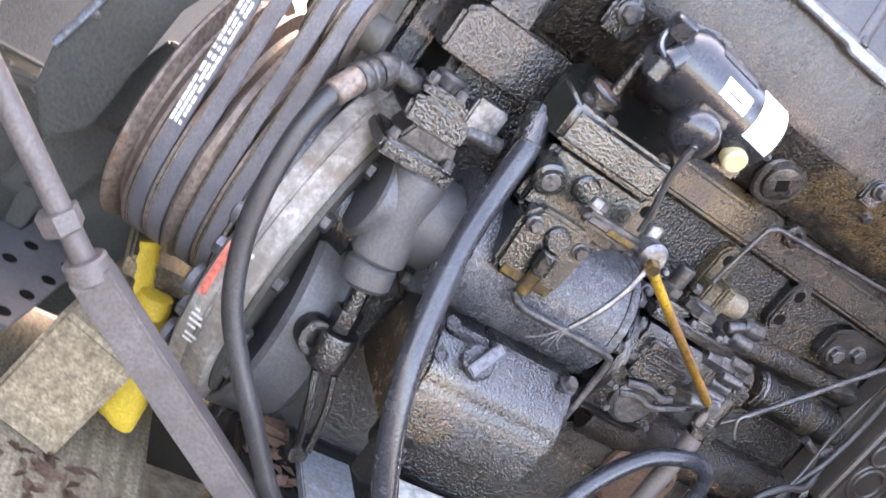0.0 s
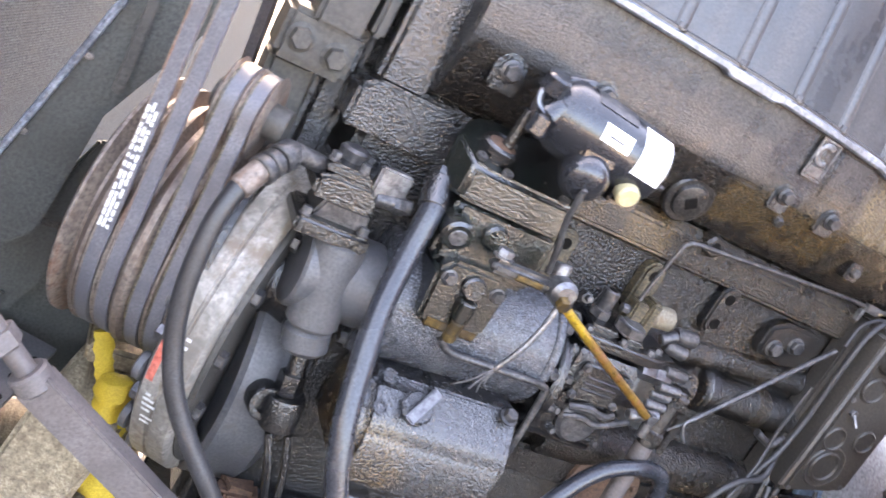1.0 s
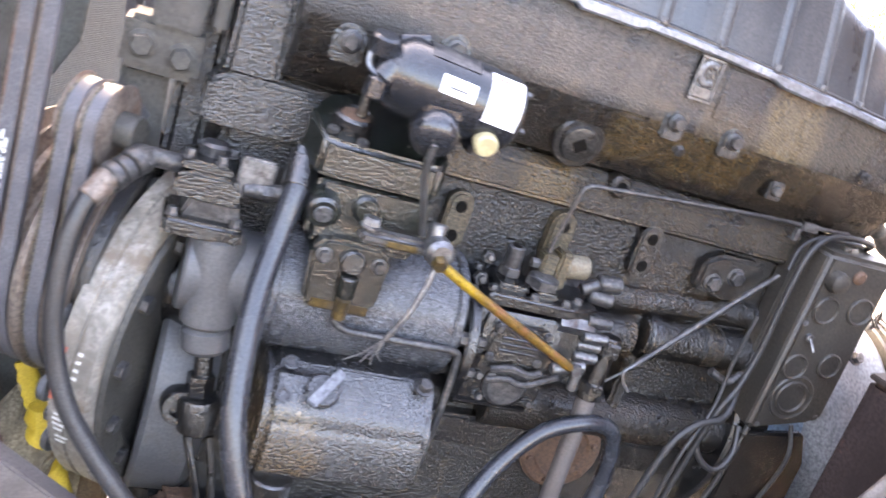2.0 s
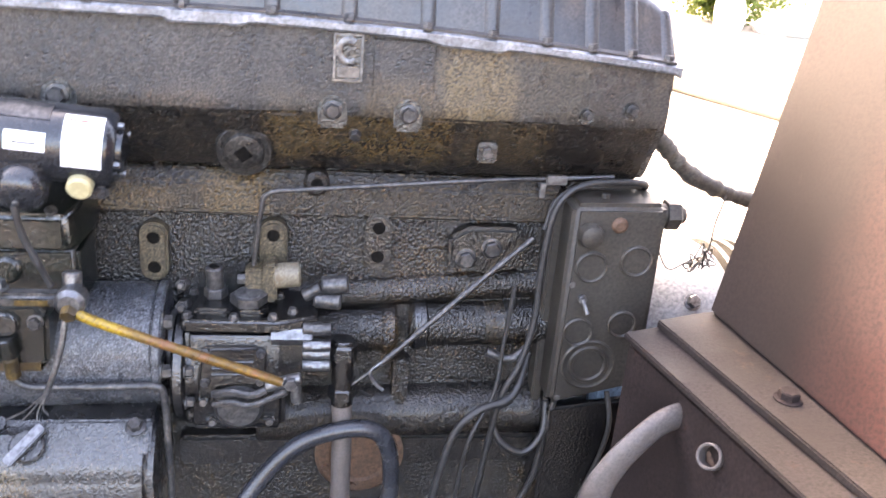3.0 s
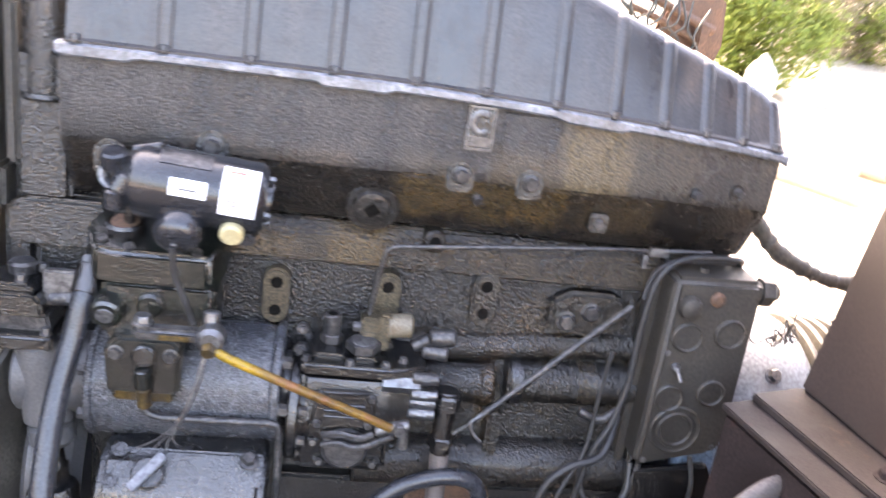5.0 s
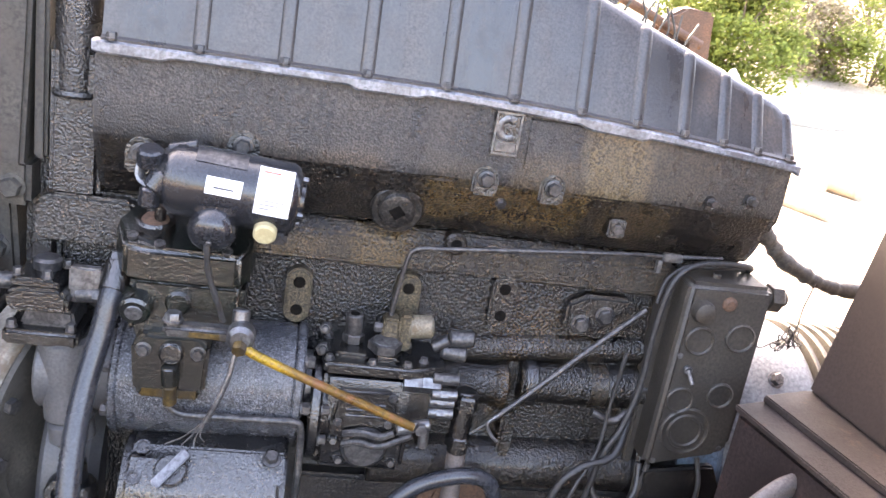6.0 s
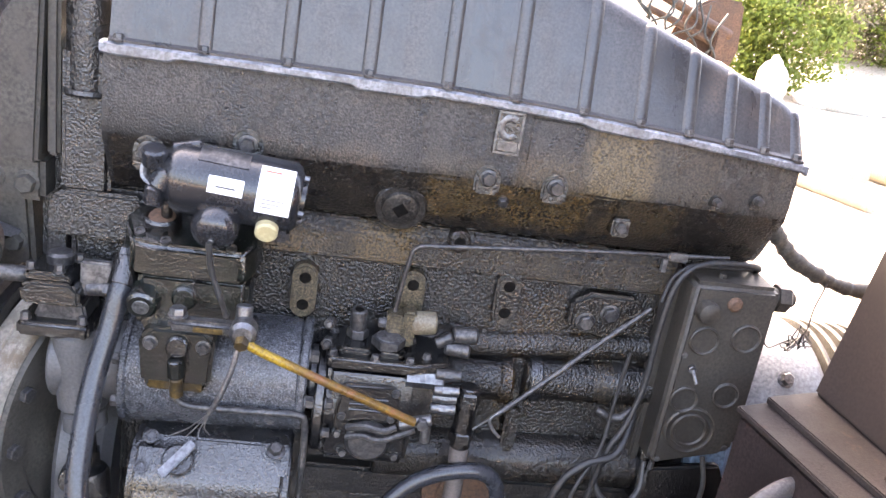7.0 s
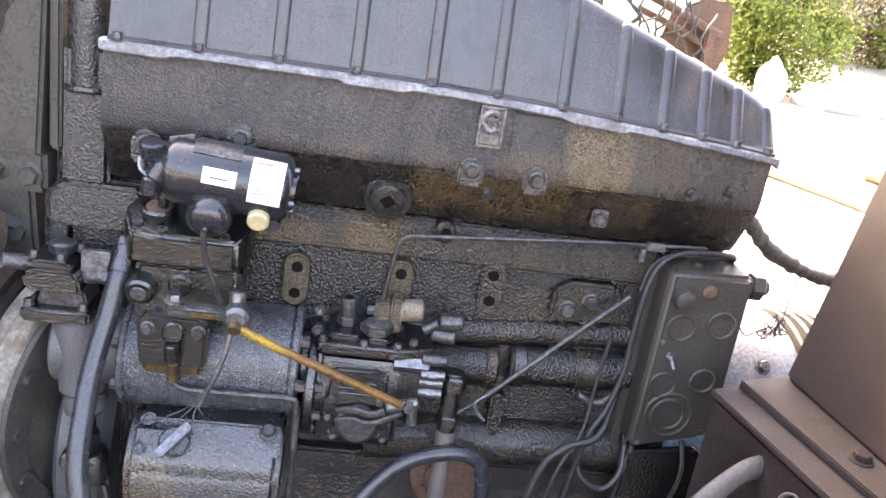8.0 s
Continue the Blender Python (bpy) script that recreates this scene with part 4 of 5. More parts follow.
part("gland", join(rod((1.036, -0.055, 1.066), (1.052, -0.055, 1.066), 0.016, 0.003), hexbolt((1.050, -0.055, 1.066), RIGHT, 0.040, 0.020), rod((1.068, -0.055, 1.066), (1.080, -0.055, 1.066), 0.013, 0.003)), M_BOX, tb, "cable gland nut")
for sx, sz in ((0.914, 0.768), (1.024, 0.80), (0.912, 0.962)):
    part("corner_screw", lathe((sx, -0.0845, sz), FRONT, [(0, 0), (0.005, 0), (0.005, 0.002), (0, 0.003)], 12), M_STEEL, tb)
bolt(tb, (0.955, -0.05, 1.0885), UP, 0.012, 0.006, 0, M_BOX)
stub = solid("exhaust_stub", join(rod((1.000, 0.02, 1.03), (1.000, 0.02, 1.19), 0.022), rod((1.000, 0.02, 1.075), (1.000, 0.02, 1.095), 0.030), rod((1.0, 0.02, 1.15), (1.0, 0.02, 1.165), 0.028)), M_BLACK, "black ribbed stub under the head's rear end", "fitting")
for p, lab, r, mt in (
        ([(1.030, 0.0, 1.085), (1.020, -0.03, 1.104), (0.975, -0.045, 1.110), (0.930, -0.05, 1.108), (0.895, -0.055, 1.092), (0.876, -0.06, 1.055), (0.868, -0.066, 0.98), (0.866, -0.07, 0.89), (0.848, -0.08, 0.82), (0.825, -0.085, 0.77), (0.812, -0.085, 0.68), (0.80, -0.08, 0.55)], "grey cable looped over the terminal box", 0.0052, M_WIRE),
        ([(1.036, 0.01, 1.08), (1.01, -0.02, 1.096), (0.95, -0.035, 1.098), (0.915, -0.03, 1.095), (0.885, -0.03, 1.07), (0.872, -0.04, 1.03)], "thin black cable on the terminal box", 0.0038, M_RUBBER),
        ([(0.868, -0.055, 0.83), (0.842, -0.09, 0.775), (0.79, -0.10, 0.755), (0.755, -0.105, 0.72), (0.735, -0.105, 0.64), (0.72, -0.10, 0.52)], "sagging grey cable beside the block", 0.0062, M_WIRE),
        ([(0.83, -0.07, 0.95), (0.822, -0.075, 0.86), (0.812, -0.09, 0.78), (0.775, -0.11, 0.70), (0.76, -0.11, 0.56)], "thin dark wire beside the block", 0.0032, M_WIRE),
        ([(0.905, -0.06, 0.745), (0.90, -0.08, 0.70), (0.87, -0.09, 0.67), (0.83, -0.085, 0.69), (0.82, -0.07, 0.73), (0.85, -0.06, 0.75)], "coiled black cable under the box", 0.0055, M_RUBBER),
        ([(0.80, -0.06, 0.835), (0.835, -0.065, 0.825), (0.862, -0.06, 0.84)], "short stiff cable end", 0.007, M_BOLT),
        ([(0.915, -0.07, 0.752), (0.905, -0.075, 0.69), (0.895, -0.07, 0.60), (0.86, -0.07, 0.52)], "black cable leaving the terminal box", 0.005, M_RUBBER),
        ([(1.00, -0.07, 0.77), (1.005, -0.09, 0.72), (0.995, -0.09, 0.65), (0.97, -0.08, 0.55)], "thin pale cable under the terminal box", 0.004, M_WIRE)):
    solid("cable", tube(p, r, 10, 7, wobble=0.12), mt, lab, "cable", "cables by the terminal box")

braid = thing("braided_rod", (0.63, -0.09, 0.82), "grey braided control cable with a hooked wire end", "control cable")
part("sheath", tube([(0.632, -0.089, 0.826), (0.70, -0.076, 0.885), (0.78, -0.06, 0.955), (0.856, -0.044, 1.018)], 0.0044, 10, 12, wobble=0.35), M_BOLT, braid)
part("hook", tube([(0.636, -0.09, 0.832), (0.620, -0.094, 0.818), (0.628, -0.096, 0.800), (0.640, -0.096, 0.788)], 0.0026, 8, 5), M_STEEL, braid)
part("tail", rod((0.632, -0.09, 0.826), (0.585, -0.095, 0.79), 0.0018, 0.0003, 6), M_BOLT, braid)

vp = thing("drain_pipe", (0.58, -0.088, 0.45), "oily upright pipe with a rusty lower half", "pipe")
part("upper_pipe", join(rod((0.580, -0.088, 0.76), (0.579, -0.088, 0.87), 0.0165), hexbolt((0.579, -0.088, 0.842), UP, 0.038, 0.022), hexbolt((0.579, -0.088, 0.775), UP, 0.036, 0.016)), M_BLACK, vp)
part("lower_pipe", tube([(0.580, -0.088, 0.762), (0.582, -0.09, 0.70), (0.583, -0.095, 0.58), (0.585, -0.10, 0.44)], 0.0155, 14, 4, wobble=0.08), M_STRUT, vp, "dull brown-grey pipe")
rh = thing("rubber_hose", (0.55, -0.12, 0.5), "black rubber hose arching beside the pump", "hose")
part("clamp", pipe_ring((0.408, -0.155, 0.571), (0.5, 0.3, 0.75), 0.0155, 0.0130, 0.012), M_STEEL, rh, "worn steel hose clamp")
part("hose", tube([(0.40, -0.16, 0.56), (0.45, -0.13, 0.635), (0.51, -0.115, 0.70), (0.575, -0.112, 0.728), (0.63, -0.105, 0.722), (0.655, -0.10, 0.68), (0.66, -0.10, 0.60), (0.64, -0.10, 0.50)], 0.0135, 14, 7), M_HOSE, rh)
rc = thing("inspection_cover", (0.615, -0.02, 0.62), "round rust-brown inspection cover", "cover")
part("disc", lathe((0.615, -0.018, 0.625), FRONT, [(0, 0), (0.072, 0), (0.072, 0.010), (0.066, 0.015), (0.050, 0.015), (0.046, 0.011), (0, 0.013)], 40), M_RUST, rc)
for a in range(0, 360, 60):
    bolt(rc, (0.615 + 0.058 * math.cos(radians(a + 20)), -0.033, 0.625 + 0.058 * math.sin(radians(a + 20))), FRONT, 0.012, 0.006, 0, M_RUST)

# ---- big hose in front of the drive housing ----
bh = thing("coolant_hose", (0.05, -0.2, 0.42), "thick glossy grey-black hose curving downwards", "hose")
part("hose", tube([(0.050, -0.090, 1.002), (0.048, -0.108, 0.985), (0.040, -0.128, 0.930), (0.029, -0.160, 0.865), (0.026, -0.197, 0.80), (0.030, -0.238, 0.725), (0.050, -0.264, 0.655), (0.085, -0.280, 0.585), (0.13, -0.285, 0.52), (0.17, -0.28, 0.43)], 0.0160, 18, 6), M_HOSE, bh)
part("ferrule", join(rod((0.052, -0.078, 1.018), (0.048, -0.106, 0.984), 0.0195), hexbolt((0.052, -0.080, 1.014), (0.1, 0.6, 0.8), 0.034, 0.018)), M_BLACK, bh)

# ---- valve block on its upright cylinder ----
vb = thing("valve_block", (-0.04, -0.05, 0.50), "oily black bolted valve block on a grey cylinder", "valve")
part("base_plate", box((-0.100, -0.098, 0.886), (0.002, -0.004, 0.909), 0.005, 3), M_BLACK, vb)
part("wedge", prism([(-0.082, 0.909), (-0.072, 0.936), (-0.010, 0.936), (-0.004, 0.909)], "y", -0.080, -0.01, 0.004), M_BOLT, vb)
part("valve_body", prism([(-0.095, 0.936), (-0.098, 0.962), (-0.084, 0.972), (-0.026, 0.972), (-0.014, 0.960), (-0.014, 0.936)], "y", -0.092, -0.005, 0.005), M_BLACK, vb)
part("valve_lid", prism([(-0.095, 0.9725), (-0.088, 0.985), (-0.034, 0.985), (-0.024, 0.9725)], "y", -0.088, -0.010, 0.004), M_BLACK, vb)
part("knob", lathe((-0.055, -0.040, 0.984), UP, [(0, 0), (0.019, 0), (0.020, 0.014), (0.016, 0.018), (0, 0.018)], 24), M_BOLT, vb)
for p in ((-0.085, -0.075, 0.985), (-0.045, -0.078, 0.985), (-0.030, -0.030, 0.985), (-0.090, -0.085, 0.909), (-0.010, -0.085, 0.909), (-0.012, -0.02, 0.909)):
    bolt(vb, p, UP, 0.012, 0.011, 0.008, M_BOLT)
part("side_plate", prism([(-0.020, 0.945), (-0.020, 1.000), (0.026, 1.000), (0.026, 0.960), (0.010, 0.960), (0.004, 0.945)], "y", -0.066, -0.050, 0.003), M_STEEL, vb, "bright steel side plate")
part("outlet", join(rod((-0.01, -0.06, 0.955), (0.040, -0.065, 0.962), 0.011), hexbolt((0.018, -0.064, 0.958), (1, -0.1, 0.1), 0.022, 0.014)), M_BOLT, vb)
part("inlet_elbow", join(rod((-0.090, -0.060, 0.968), (-0.132, -0.078, 0.975), 0.012), lathe((-0.140, -0.08, 0.968), (-0.3, -0.3, 1), [(0, -0.016), (0.014, -0.014), (0.019, 0), (0.014, 0.014), (0, 0.016)], 20)), M_BOLT, vb)
part("hose_nut", join(*[rod(Vector((-0.142, -0.083, 0.968)) + Vector((-0.010, -0.012, -0.008)) * i, Vector((-0.142, -0.083, 0.968)) + Vector((-0.010, -0.012, -0.008)) * (i + 0.8), 0.019 - 0.001 * (i % 2), 0.002, 20) for i in range(3)]), M_BOLT, vb, "ribbed hose nut")
part("cylinder", join(rod((-0.024, -0.060, 0.888), (-0.010, -0.070, 0.760), 0.037, 0.006, 32), rod((-0.011, -0.070, 0.760), (-0.004, -0.074, 0.722), 0.033, 0.007, 32)), M_GREYM, vb, "plain grey painted cylinder")
part("stem", join(rod((-0.004, -0.074, 0.722), (0.004, -0.080, 0.66), 0.013), hexbolt((0.000, -0.078, 0.685), (0.1, -0.1, -1), 0.034, 0.03)), M_BLACK, vb)
part("cup", lathe((0.004, -0.082, 0.655), (0.13, -0.02, -1), [(0, 0), (0.026, 0), (0.029, 0.008), (0.027, 0.050), (0.020, 0.056), (0, 0.056)], 28), M_BLACK, vb)
part("fork", join(tube([(0.000, -0.10, 0.60), (0.020, -0.11, 0.55), (0.040, -0.11, 0.49)], 0.006, 8, 5), tube([(0.030, -0.095, 0.60), (0.046, -0.105, 0.55), (0.056, -0.11, 0.49)], 0.006, 8, 5), rod((0.05, -0.108, 0.475), (0.05, -0.085, 0.475), 0.014)), M_BLACK, vb)
sm = thing("small_hose", (-0.1, -0.16, 0.44), "dull black hose hanging from the valve block", "hose")
part("hose", tube([(-0.172, -0.118, 0.945), (-0.186, -0.130, 0.925), (-0.198, -0.145, 0.875), (-0.198, -0.158, 0.80), (-0.186, -0.165, 0.735), (-0.160, -0.175, 0.67), (-0.120, -0.185, 0.615), (-0.075, -0.195, 0.565), (-0.01, -0.20, 0.49), (0.04, -0.20, 0.44)], 0.0125, 14, 7), M_RUBBER, sm)
part("crimp", rod((-0.168, -0.114, 0.950), (-0.187, -0.132, 0.922), 0.0150, 0.002), M_RUSTP, sm, "brown crimped sleeve")

# ---- damper and crank pulley ----
CY, CZ = 0.135, 0.700


def skewed(centre, x0, k, degrees=-22):
    """A frame whose axle stands turned in plan, k times as large across."""
    a = radians(degrees)
    n, u = Vector((math.cos(a), math.sin(a), 0)), Vector((-math.sin(a), math.cos(a), 0))
    return Matrix.Translation(centre) @ Matrix((n, u, UP)).transposed().to_4x4() @ Matrix.Diagonal((0.88 if k > 1.2 else 1.0, k, k, 1)) @ Matrix.Translation((-x0, -CY, -CZ))


FRAME[0] = skewed((-0.034, 0.118, 0.668), -0.125, 1.27, -28)
dm = thing("vibration_damper", (-0.13, CY, CZ - 0.21), "large pale metal damper ring with a red mark", "damper")
ring = part("ring", lathe((-0.165, CY, CZ), RIGHT, [(0.06, 0), (0.203, 0), (0.210, 0.006), (0.210, 0.030), (0.2075, 0.032), (0.2075, 0.036), (0.210, 0.038), (0.210, 0.066), (0.205, 0.071), (0.190, 0.071), (0.190, 0.060), (0.06, 0.060)], 96), M_RING, dm)
part("side_disc", lathe((-0.105, CY, CZ), RIGHT, [(0.06, 0), (0.195, 0.0), (0.196, 0.014), (0.192, 0.020), (0.160, 0.020), (0.155, 0.012), (0.06, 0.012)], 96), M_DUSTY, dm, "dull grey side disc")


def ring_patch(name, a0, a1, x0, x1, r, material, parent):
    bm = bmesh.new()
    n = max(2, int(abs(a1 - a0) / 2.5) + 1)
    g = []
    for i in range(n + 1):
        a = radians(a0 + (a1 - a0) * i / n)
        g.append([bm.verts.new((x, CY + k * math.cos(a), CZ + k * math.sin(a))) for x, k in ((x0, r - 0.001), (x0, r), (x1, r), (x1, r - 0.001))])
    for a, b in zip(g, g[1:]):
        for i in range(3):
            bm.faces.new((a[i], a[i + 1], b[i + 1], b[i]))
    return part(name, bm, material, parent)


ring_patch("red_mark", 171, 188, -0.158, -0.146, 0.2108, M_REDMARK, dm)
for a, x0, x1 in ((171, -0.128, -0.120), (173.5, -0.128, -0.120), (176, -0.128, -0.120), (178.5, -0.128, -0.120), (192, -0.148, -0.140), (194, -0.150, -0.132), (196, -0.150, -0.128), (198, -0.148, -0.134), (201, -0.146, -0.126), (203, -0.146, -0.130)):
    ring_patch("print_bar", a, a + 1.0, x0, x1, 0.2106, M_PRINT, dm)
for a in range(8, 360, 24):
    c, s_ = math.cos(radians(a)), math.sin(radians(a))
    bolt(dm, (-0.165, CY + 0.190 * c, CZ + 0.190 * s_), LEFT, 0.019, 0.014, 0.0, M_STEEL)
    bolt(dm, (-0.085, CY + 0.175 * c, CZ + 0.175 * s_), RIGHT, 0.018, 0.012, 0.0, M_BOLT)
for a in range(20, 360, 24):
    c, s_ = math.cos(radians(a)), math.sin(radians(a))
    part("lug", rod((-0.182, CY + 0.196 * c, CZ + 0.196 * s_), (-0.166, CY + 0.196 * c, CZ + 0.196 * s_), 0.016, 0.003, 16), M_GREYM, dm)

FRAME[0] = skewed((-0.275, 0.142, 0.761), -0.352, 1.12)
pu = thing("crank_pulley", (-0.26, CY, CZ - 0.17), "rust-brown multi-groove crank pulley", "pulley")
part("sheave", lathe((-0.352, CY, CZ), RIGHT, [(0.05, 0), (0.160, 0), (0.166, 0.004), (0.166, 0.008), (0.148, 0.018), (0.148, 0.022), (0.162, 0.032), (0.164, 0.034),
                                              (0.164, 0.038), (0.146, 0.046), (0.146, 0.054), (0.160, 0.062), (0.160, 0.066), (0.146, 0.074), (0.146, 0.082), (0.163, 0.092), (0.166, 0.096), (0.166, 0.104),
                                              (0.160, 0.110), (0.146, 0.118), (0.146, 0.126), (0.160, 0.134), (0.160, 0.138), (0.146, 0.146), (0.146, 0.154), (0.163, 0.162), (0.163, 0.166), (0.05, 0.166)], 80), M_RUSTP, pu)
part("back_disc", lathe((-0.186, CY, CZ), RIGHT, [(0.02, 0), (0.150, 0), (0.150, 0.018), (0.02, 0.018)], 64), M_BLACK, pu)
part("hub", lathe((-0.365, CY, CZ), RIGHT, [(0, 0), (0.055, 0), (0.06, 0.006), (0.06, 0.30), (0, 0.30)], 40), M_BLACK, pu)


def belt(x, c1, r1, c2, r2, label, hw=0.0105):
    """A V-belt round two pulleys; c = (y, z)."""
    d = Vector((c2[0] - c1[0], c2[1] - c1[1]))
    base = math.atan2(d.y, d.x)
    off = math.acos((r1 - r2) / d.length)
    pts = []
    for i in range(25):
        a = base + off + (2 * math.pi - 2 * off) * i / 24
        pts.append((x, c1[0] + r1 * math.cos(a), c1[1] + r1 * math.sin(a)))
    for i in range(13):
        a = base - off + 2 * off * i / 12
        pts.append((x, c2[0] + r2 * math.cos(a), c2[1] + r2 * math.sin(a)))
    bm = bmesh.new()
    rings = []
    n = len(pts)
    for i in range(n):
        p = Vector(pts[i])
        t = (Vector(pts[(i + 1) % n]) - Vector(pts[i - 1])).normalized()
        o = t.cross(Vector((1, 0, 0)))
        rings.append([bm.verts.new(p + Vector((sx * hw, 0, 0)) + o * h) for sx, h in ((-0.7, -0.010), (-1, 0.003), (-0.85, 0.005), (0.85, 0.005), (1, 0.003), (0.7, -0.010))])
    for i in range(n):
        a, b = rings[i], rings[(i + 1) % n]
        for k in range(6):
            bm.faces.new((a[k], a[(k + 1) % 6], b[(k + 1) % 6], b[k]))
    ob = thing("drive_belt", (x, c1[0], c1[1] - r1), label, "belt", "drive belts")
    part("band", bm, M_BELT, ob)
    wl = bmesh.new()
    rings = []
    for i in range(n):
        p = Vector(pts[i])
        t = (Vector(pts[(i + 1) % n]) - Vector(pts[i - 1])).normalized()
        o = t.cross(Vector((1, 0, 0)))
        rings.append([wl.verts.new(p + Vector((sx * hw, 0, 0)) + o * h) for sx, h in ((-0.93, 0.003), (-0.93, 0.0058), (-0.70, 0.0058), (-0.70, 0.003))])
    for i in range(n):
        a, b = rings[i], rings[(i + 1) % n]
        for k in range(4):
            wl.faces.new((a[k], a[(k + 1) % 4], b[(k + 1) % 4], b[k]))
    part("frayed_edge", wl, M_TAN if x > -0.25 else M_RUSTP, ob, "frayed tan edge cord")
    return ob


UPC = (0.051, 1.288)
b1 = belt(-0.302, (CY, CZ), 0.158, UPC, 0.081, "grey-black drive belt with white print")
b2 = belt(-0.274, (CY, CZ), 0.158, UPC, 0.081, "plain worn grey-black drive belt")
IDC = (0.016, 0.904)
b3 = belt(-0.230, (CY, CZ), 0.158, IDC, 0.041, "worn drive belt with yellowed rubbed edge")
b4 = belt(-0.202, (CY, CZ), 0.158, IDC, 0.041, "worn drive belt beside its twin")
# white print on the first belt: rows of plain bars along its near run
dd = Vector((0, UPC[0] - CY, UPC[1] - CZ))
tilt_ = math.atan2(dd.z, dd.y) + math.acos((0.158 - 0.081) / dd.length)
n_out = Vector((0, math.cos(tilt_), math.sin(tilt_)))
t_run = Vector((0, n_out.z, -n_out.y))
p_run = Vector((-0.302, CY, CZ)) + n_out * 0.1637
rp = random.Random(12)
for k in range(3):
    d = 0.022
    while d < 0.165:
        ln = rp.choice((0.0045, 0.006, 0.008, 0.011))
        c = p_run + t_run * (d + ln / 2) + Vector((-0.0066 + 0.0056 * k, 0, 0))
        bm = box((-0.0018, -ln / 2, -0.0004), (0.0018, ln / 2, 0.0008), 0)
        bm.transform(Matrix.Translation(c) @ Matrix((RIGHT, t_run, n_out)).transposed().to_4x4())
        part("print_bar", bm, M_PRINT, b1)
        d += ln + rp.choice((0.0016, 0.0022, 0.005))

for cx0, c, r, w, nm, lab in ((-0.318, UPC, 0.085, 0.062, "fan_pulley", "rusty upper fan pulley"), (-0.246, IDC, 0.046, 0.060, "idler_pulley", "worn grey idler pulley")):
    pl_ = thing(nm, (cx0, c[0], c[1] - r), lab, "pulley")
    part("sheave", lathe((cx0, c[0], c[1]), RIGHT, [(0.01, 0), (r, 0), (r + 0.004, 0.003), (r - 0.014, 0.014), (r + 0.002, w / 2), (r - 0.014, w - 0.014), (r + 0.004, w - 0.003), (r, w), (0.01, w)], 48), M_RUSTP, pl_)
    part("hub", rod((cx0 - 0.012, c[0], c[1]), (cx0 + w + 0.025, c[0], c[1]), r * 0.45), M_DUSTY, pl_)

FRAME[0] = None
# ---- bracket casting above the pulleys ----
br = thing("fan_bracket", (-0.12, 0.05, 0.90), "dusty cast bracket with large bolts", "bracket")
part("arm", prism([(-0.166, 1.115), (-0.164, 1.27), (-0.150, 1.33), (-0.130, 1.36), (-0.126, 1.42), (-0.092, 1.42), (-0.096, 1.30), (-0.104, 1.115)], "y", 0.002, 0.075, 0.006), M_DUSTY, br)
part("web", box((-0.092, 0.010, 1.130), (-0.074, 0.11, 1.36), 0.005), M_DUSTY, br)
part("foot", box((-0.195, 0.010, 1.055), (-0.096, 0.10, 1.125), 0.008), M_DUSTY, br)
part("leg", prism([(-0.185, 0.88), (-0.190, 1.056), (-0.128, 1.056), (-0.118, 0.90)], "y", 0.045, 0.12, 0.008), M_DUSTY, br)
for p, d, s_ in (((-0.074, 0.035, 1.290), RIGHT, 0.020), ((-0.074, 0.035, 1.195), RIGHT, 0.020), ((-0.120, 0.03, 1.125), UP, 0.024), ((-0.170, 0.010, 1.090), FRONT, 0.026), ((-0.120, 0.01, 1.085), FRONT, 0.026), ((-0.15, 0.045, 0.975), FRONT, 0.024)):
    bolt(br, p, d, s_, 0.016, s_ * 0.75, M_DUSTY)

# ---- front cover of the engine below the valve ----
part("front_cover", lathe((-0.062, CY, 0.585), RIGHT, [(0, 0), (0.195, 0), (0.203, 0.008), (0.203, 0.075), (0.190, 0.09), (0, 0.09)], 64), M_GREYM, engine, "grey round front cover")
part("cover_socket", lathe((-0.02, -0.055, 0.628), (0.1, -1, 0.15), [(0, -0.02), (0.026, -0.02), (0.026, 0.030), (0.024, 0.033), (0.015, 0.033), (0.013, 0.022), (0, 0.022)], 28), M_BLACK, engine, "black hex socket boss")

# ---- chassis below ----
rail = thing("chassis_rail", (0.45, -0.1, 0.0), "dark dirty steel chassis beam under the engine", "beam")
part("web", box((-0.02, -0.12, 0.20), (1.25, -0.08, 0.430), 0.004), M_BLACK, rail)
part("top_flange", box((-0.02, -0.17, 0.4305), (1.25, -0.03, 0.446), 0.003), M_BLACK, rail)
for lx in (0.05, 1.15):
    part("leg", box((lx, -0.14, -0.02), (lx + 0.08, -0.06, 0.1995), 0.004), M_BLACK, rail)
rail2 = thing("chassis_rail", (0.45, 0.4, 0.0), "dark dirty steel chassis beam under the engine", "beam")
part("web", box((-0.02, 0.38, -0.02), (1.25, 0.42, 0.359), 0.004), M_BLACK, rail2)
solid("metal_plate", box((0.065, -0.175, 0.4465), (0.150, -0.06, 0.462), 0.002), M_GEN, "pale bare metal plate on the beam", "plate")
solid("metal_plate", box((0.215, -0.20, 0.4465), (0.33, -0.05, 0.466), 0.002), M_STONE, "pale dusty plate on the beam", "plate")
db = knobby(box((-0.015, -0.075, 0.4465), (0.05, -0.03, 0.475), 0.012, 4), 0.008, 45, 3)
solid("debris_heap", db, M_RUST, "crumbled rusty dirt on the beam", "dirt", kind="stuff")

# ---- radiator side ----
ra = thing("radiator", (-0.44, 0.55, 0.0), "dusty grey-green radiator core with fine fins", "radiator")
RA, RB = Vector((-0.60, 0.32, 0)), Vector((-0.31, 1.25, 0))
rd = (RB - RA).normalized()
rn = Vector((rd.y, -rd.x, 0))


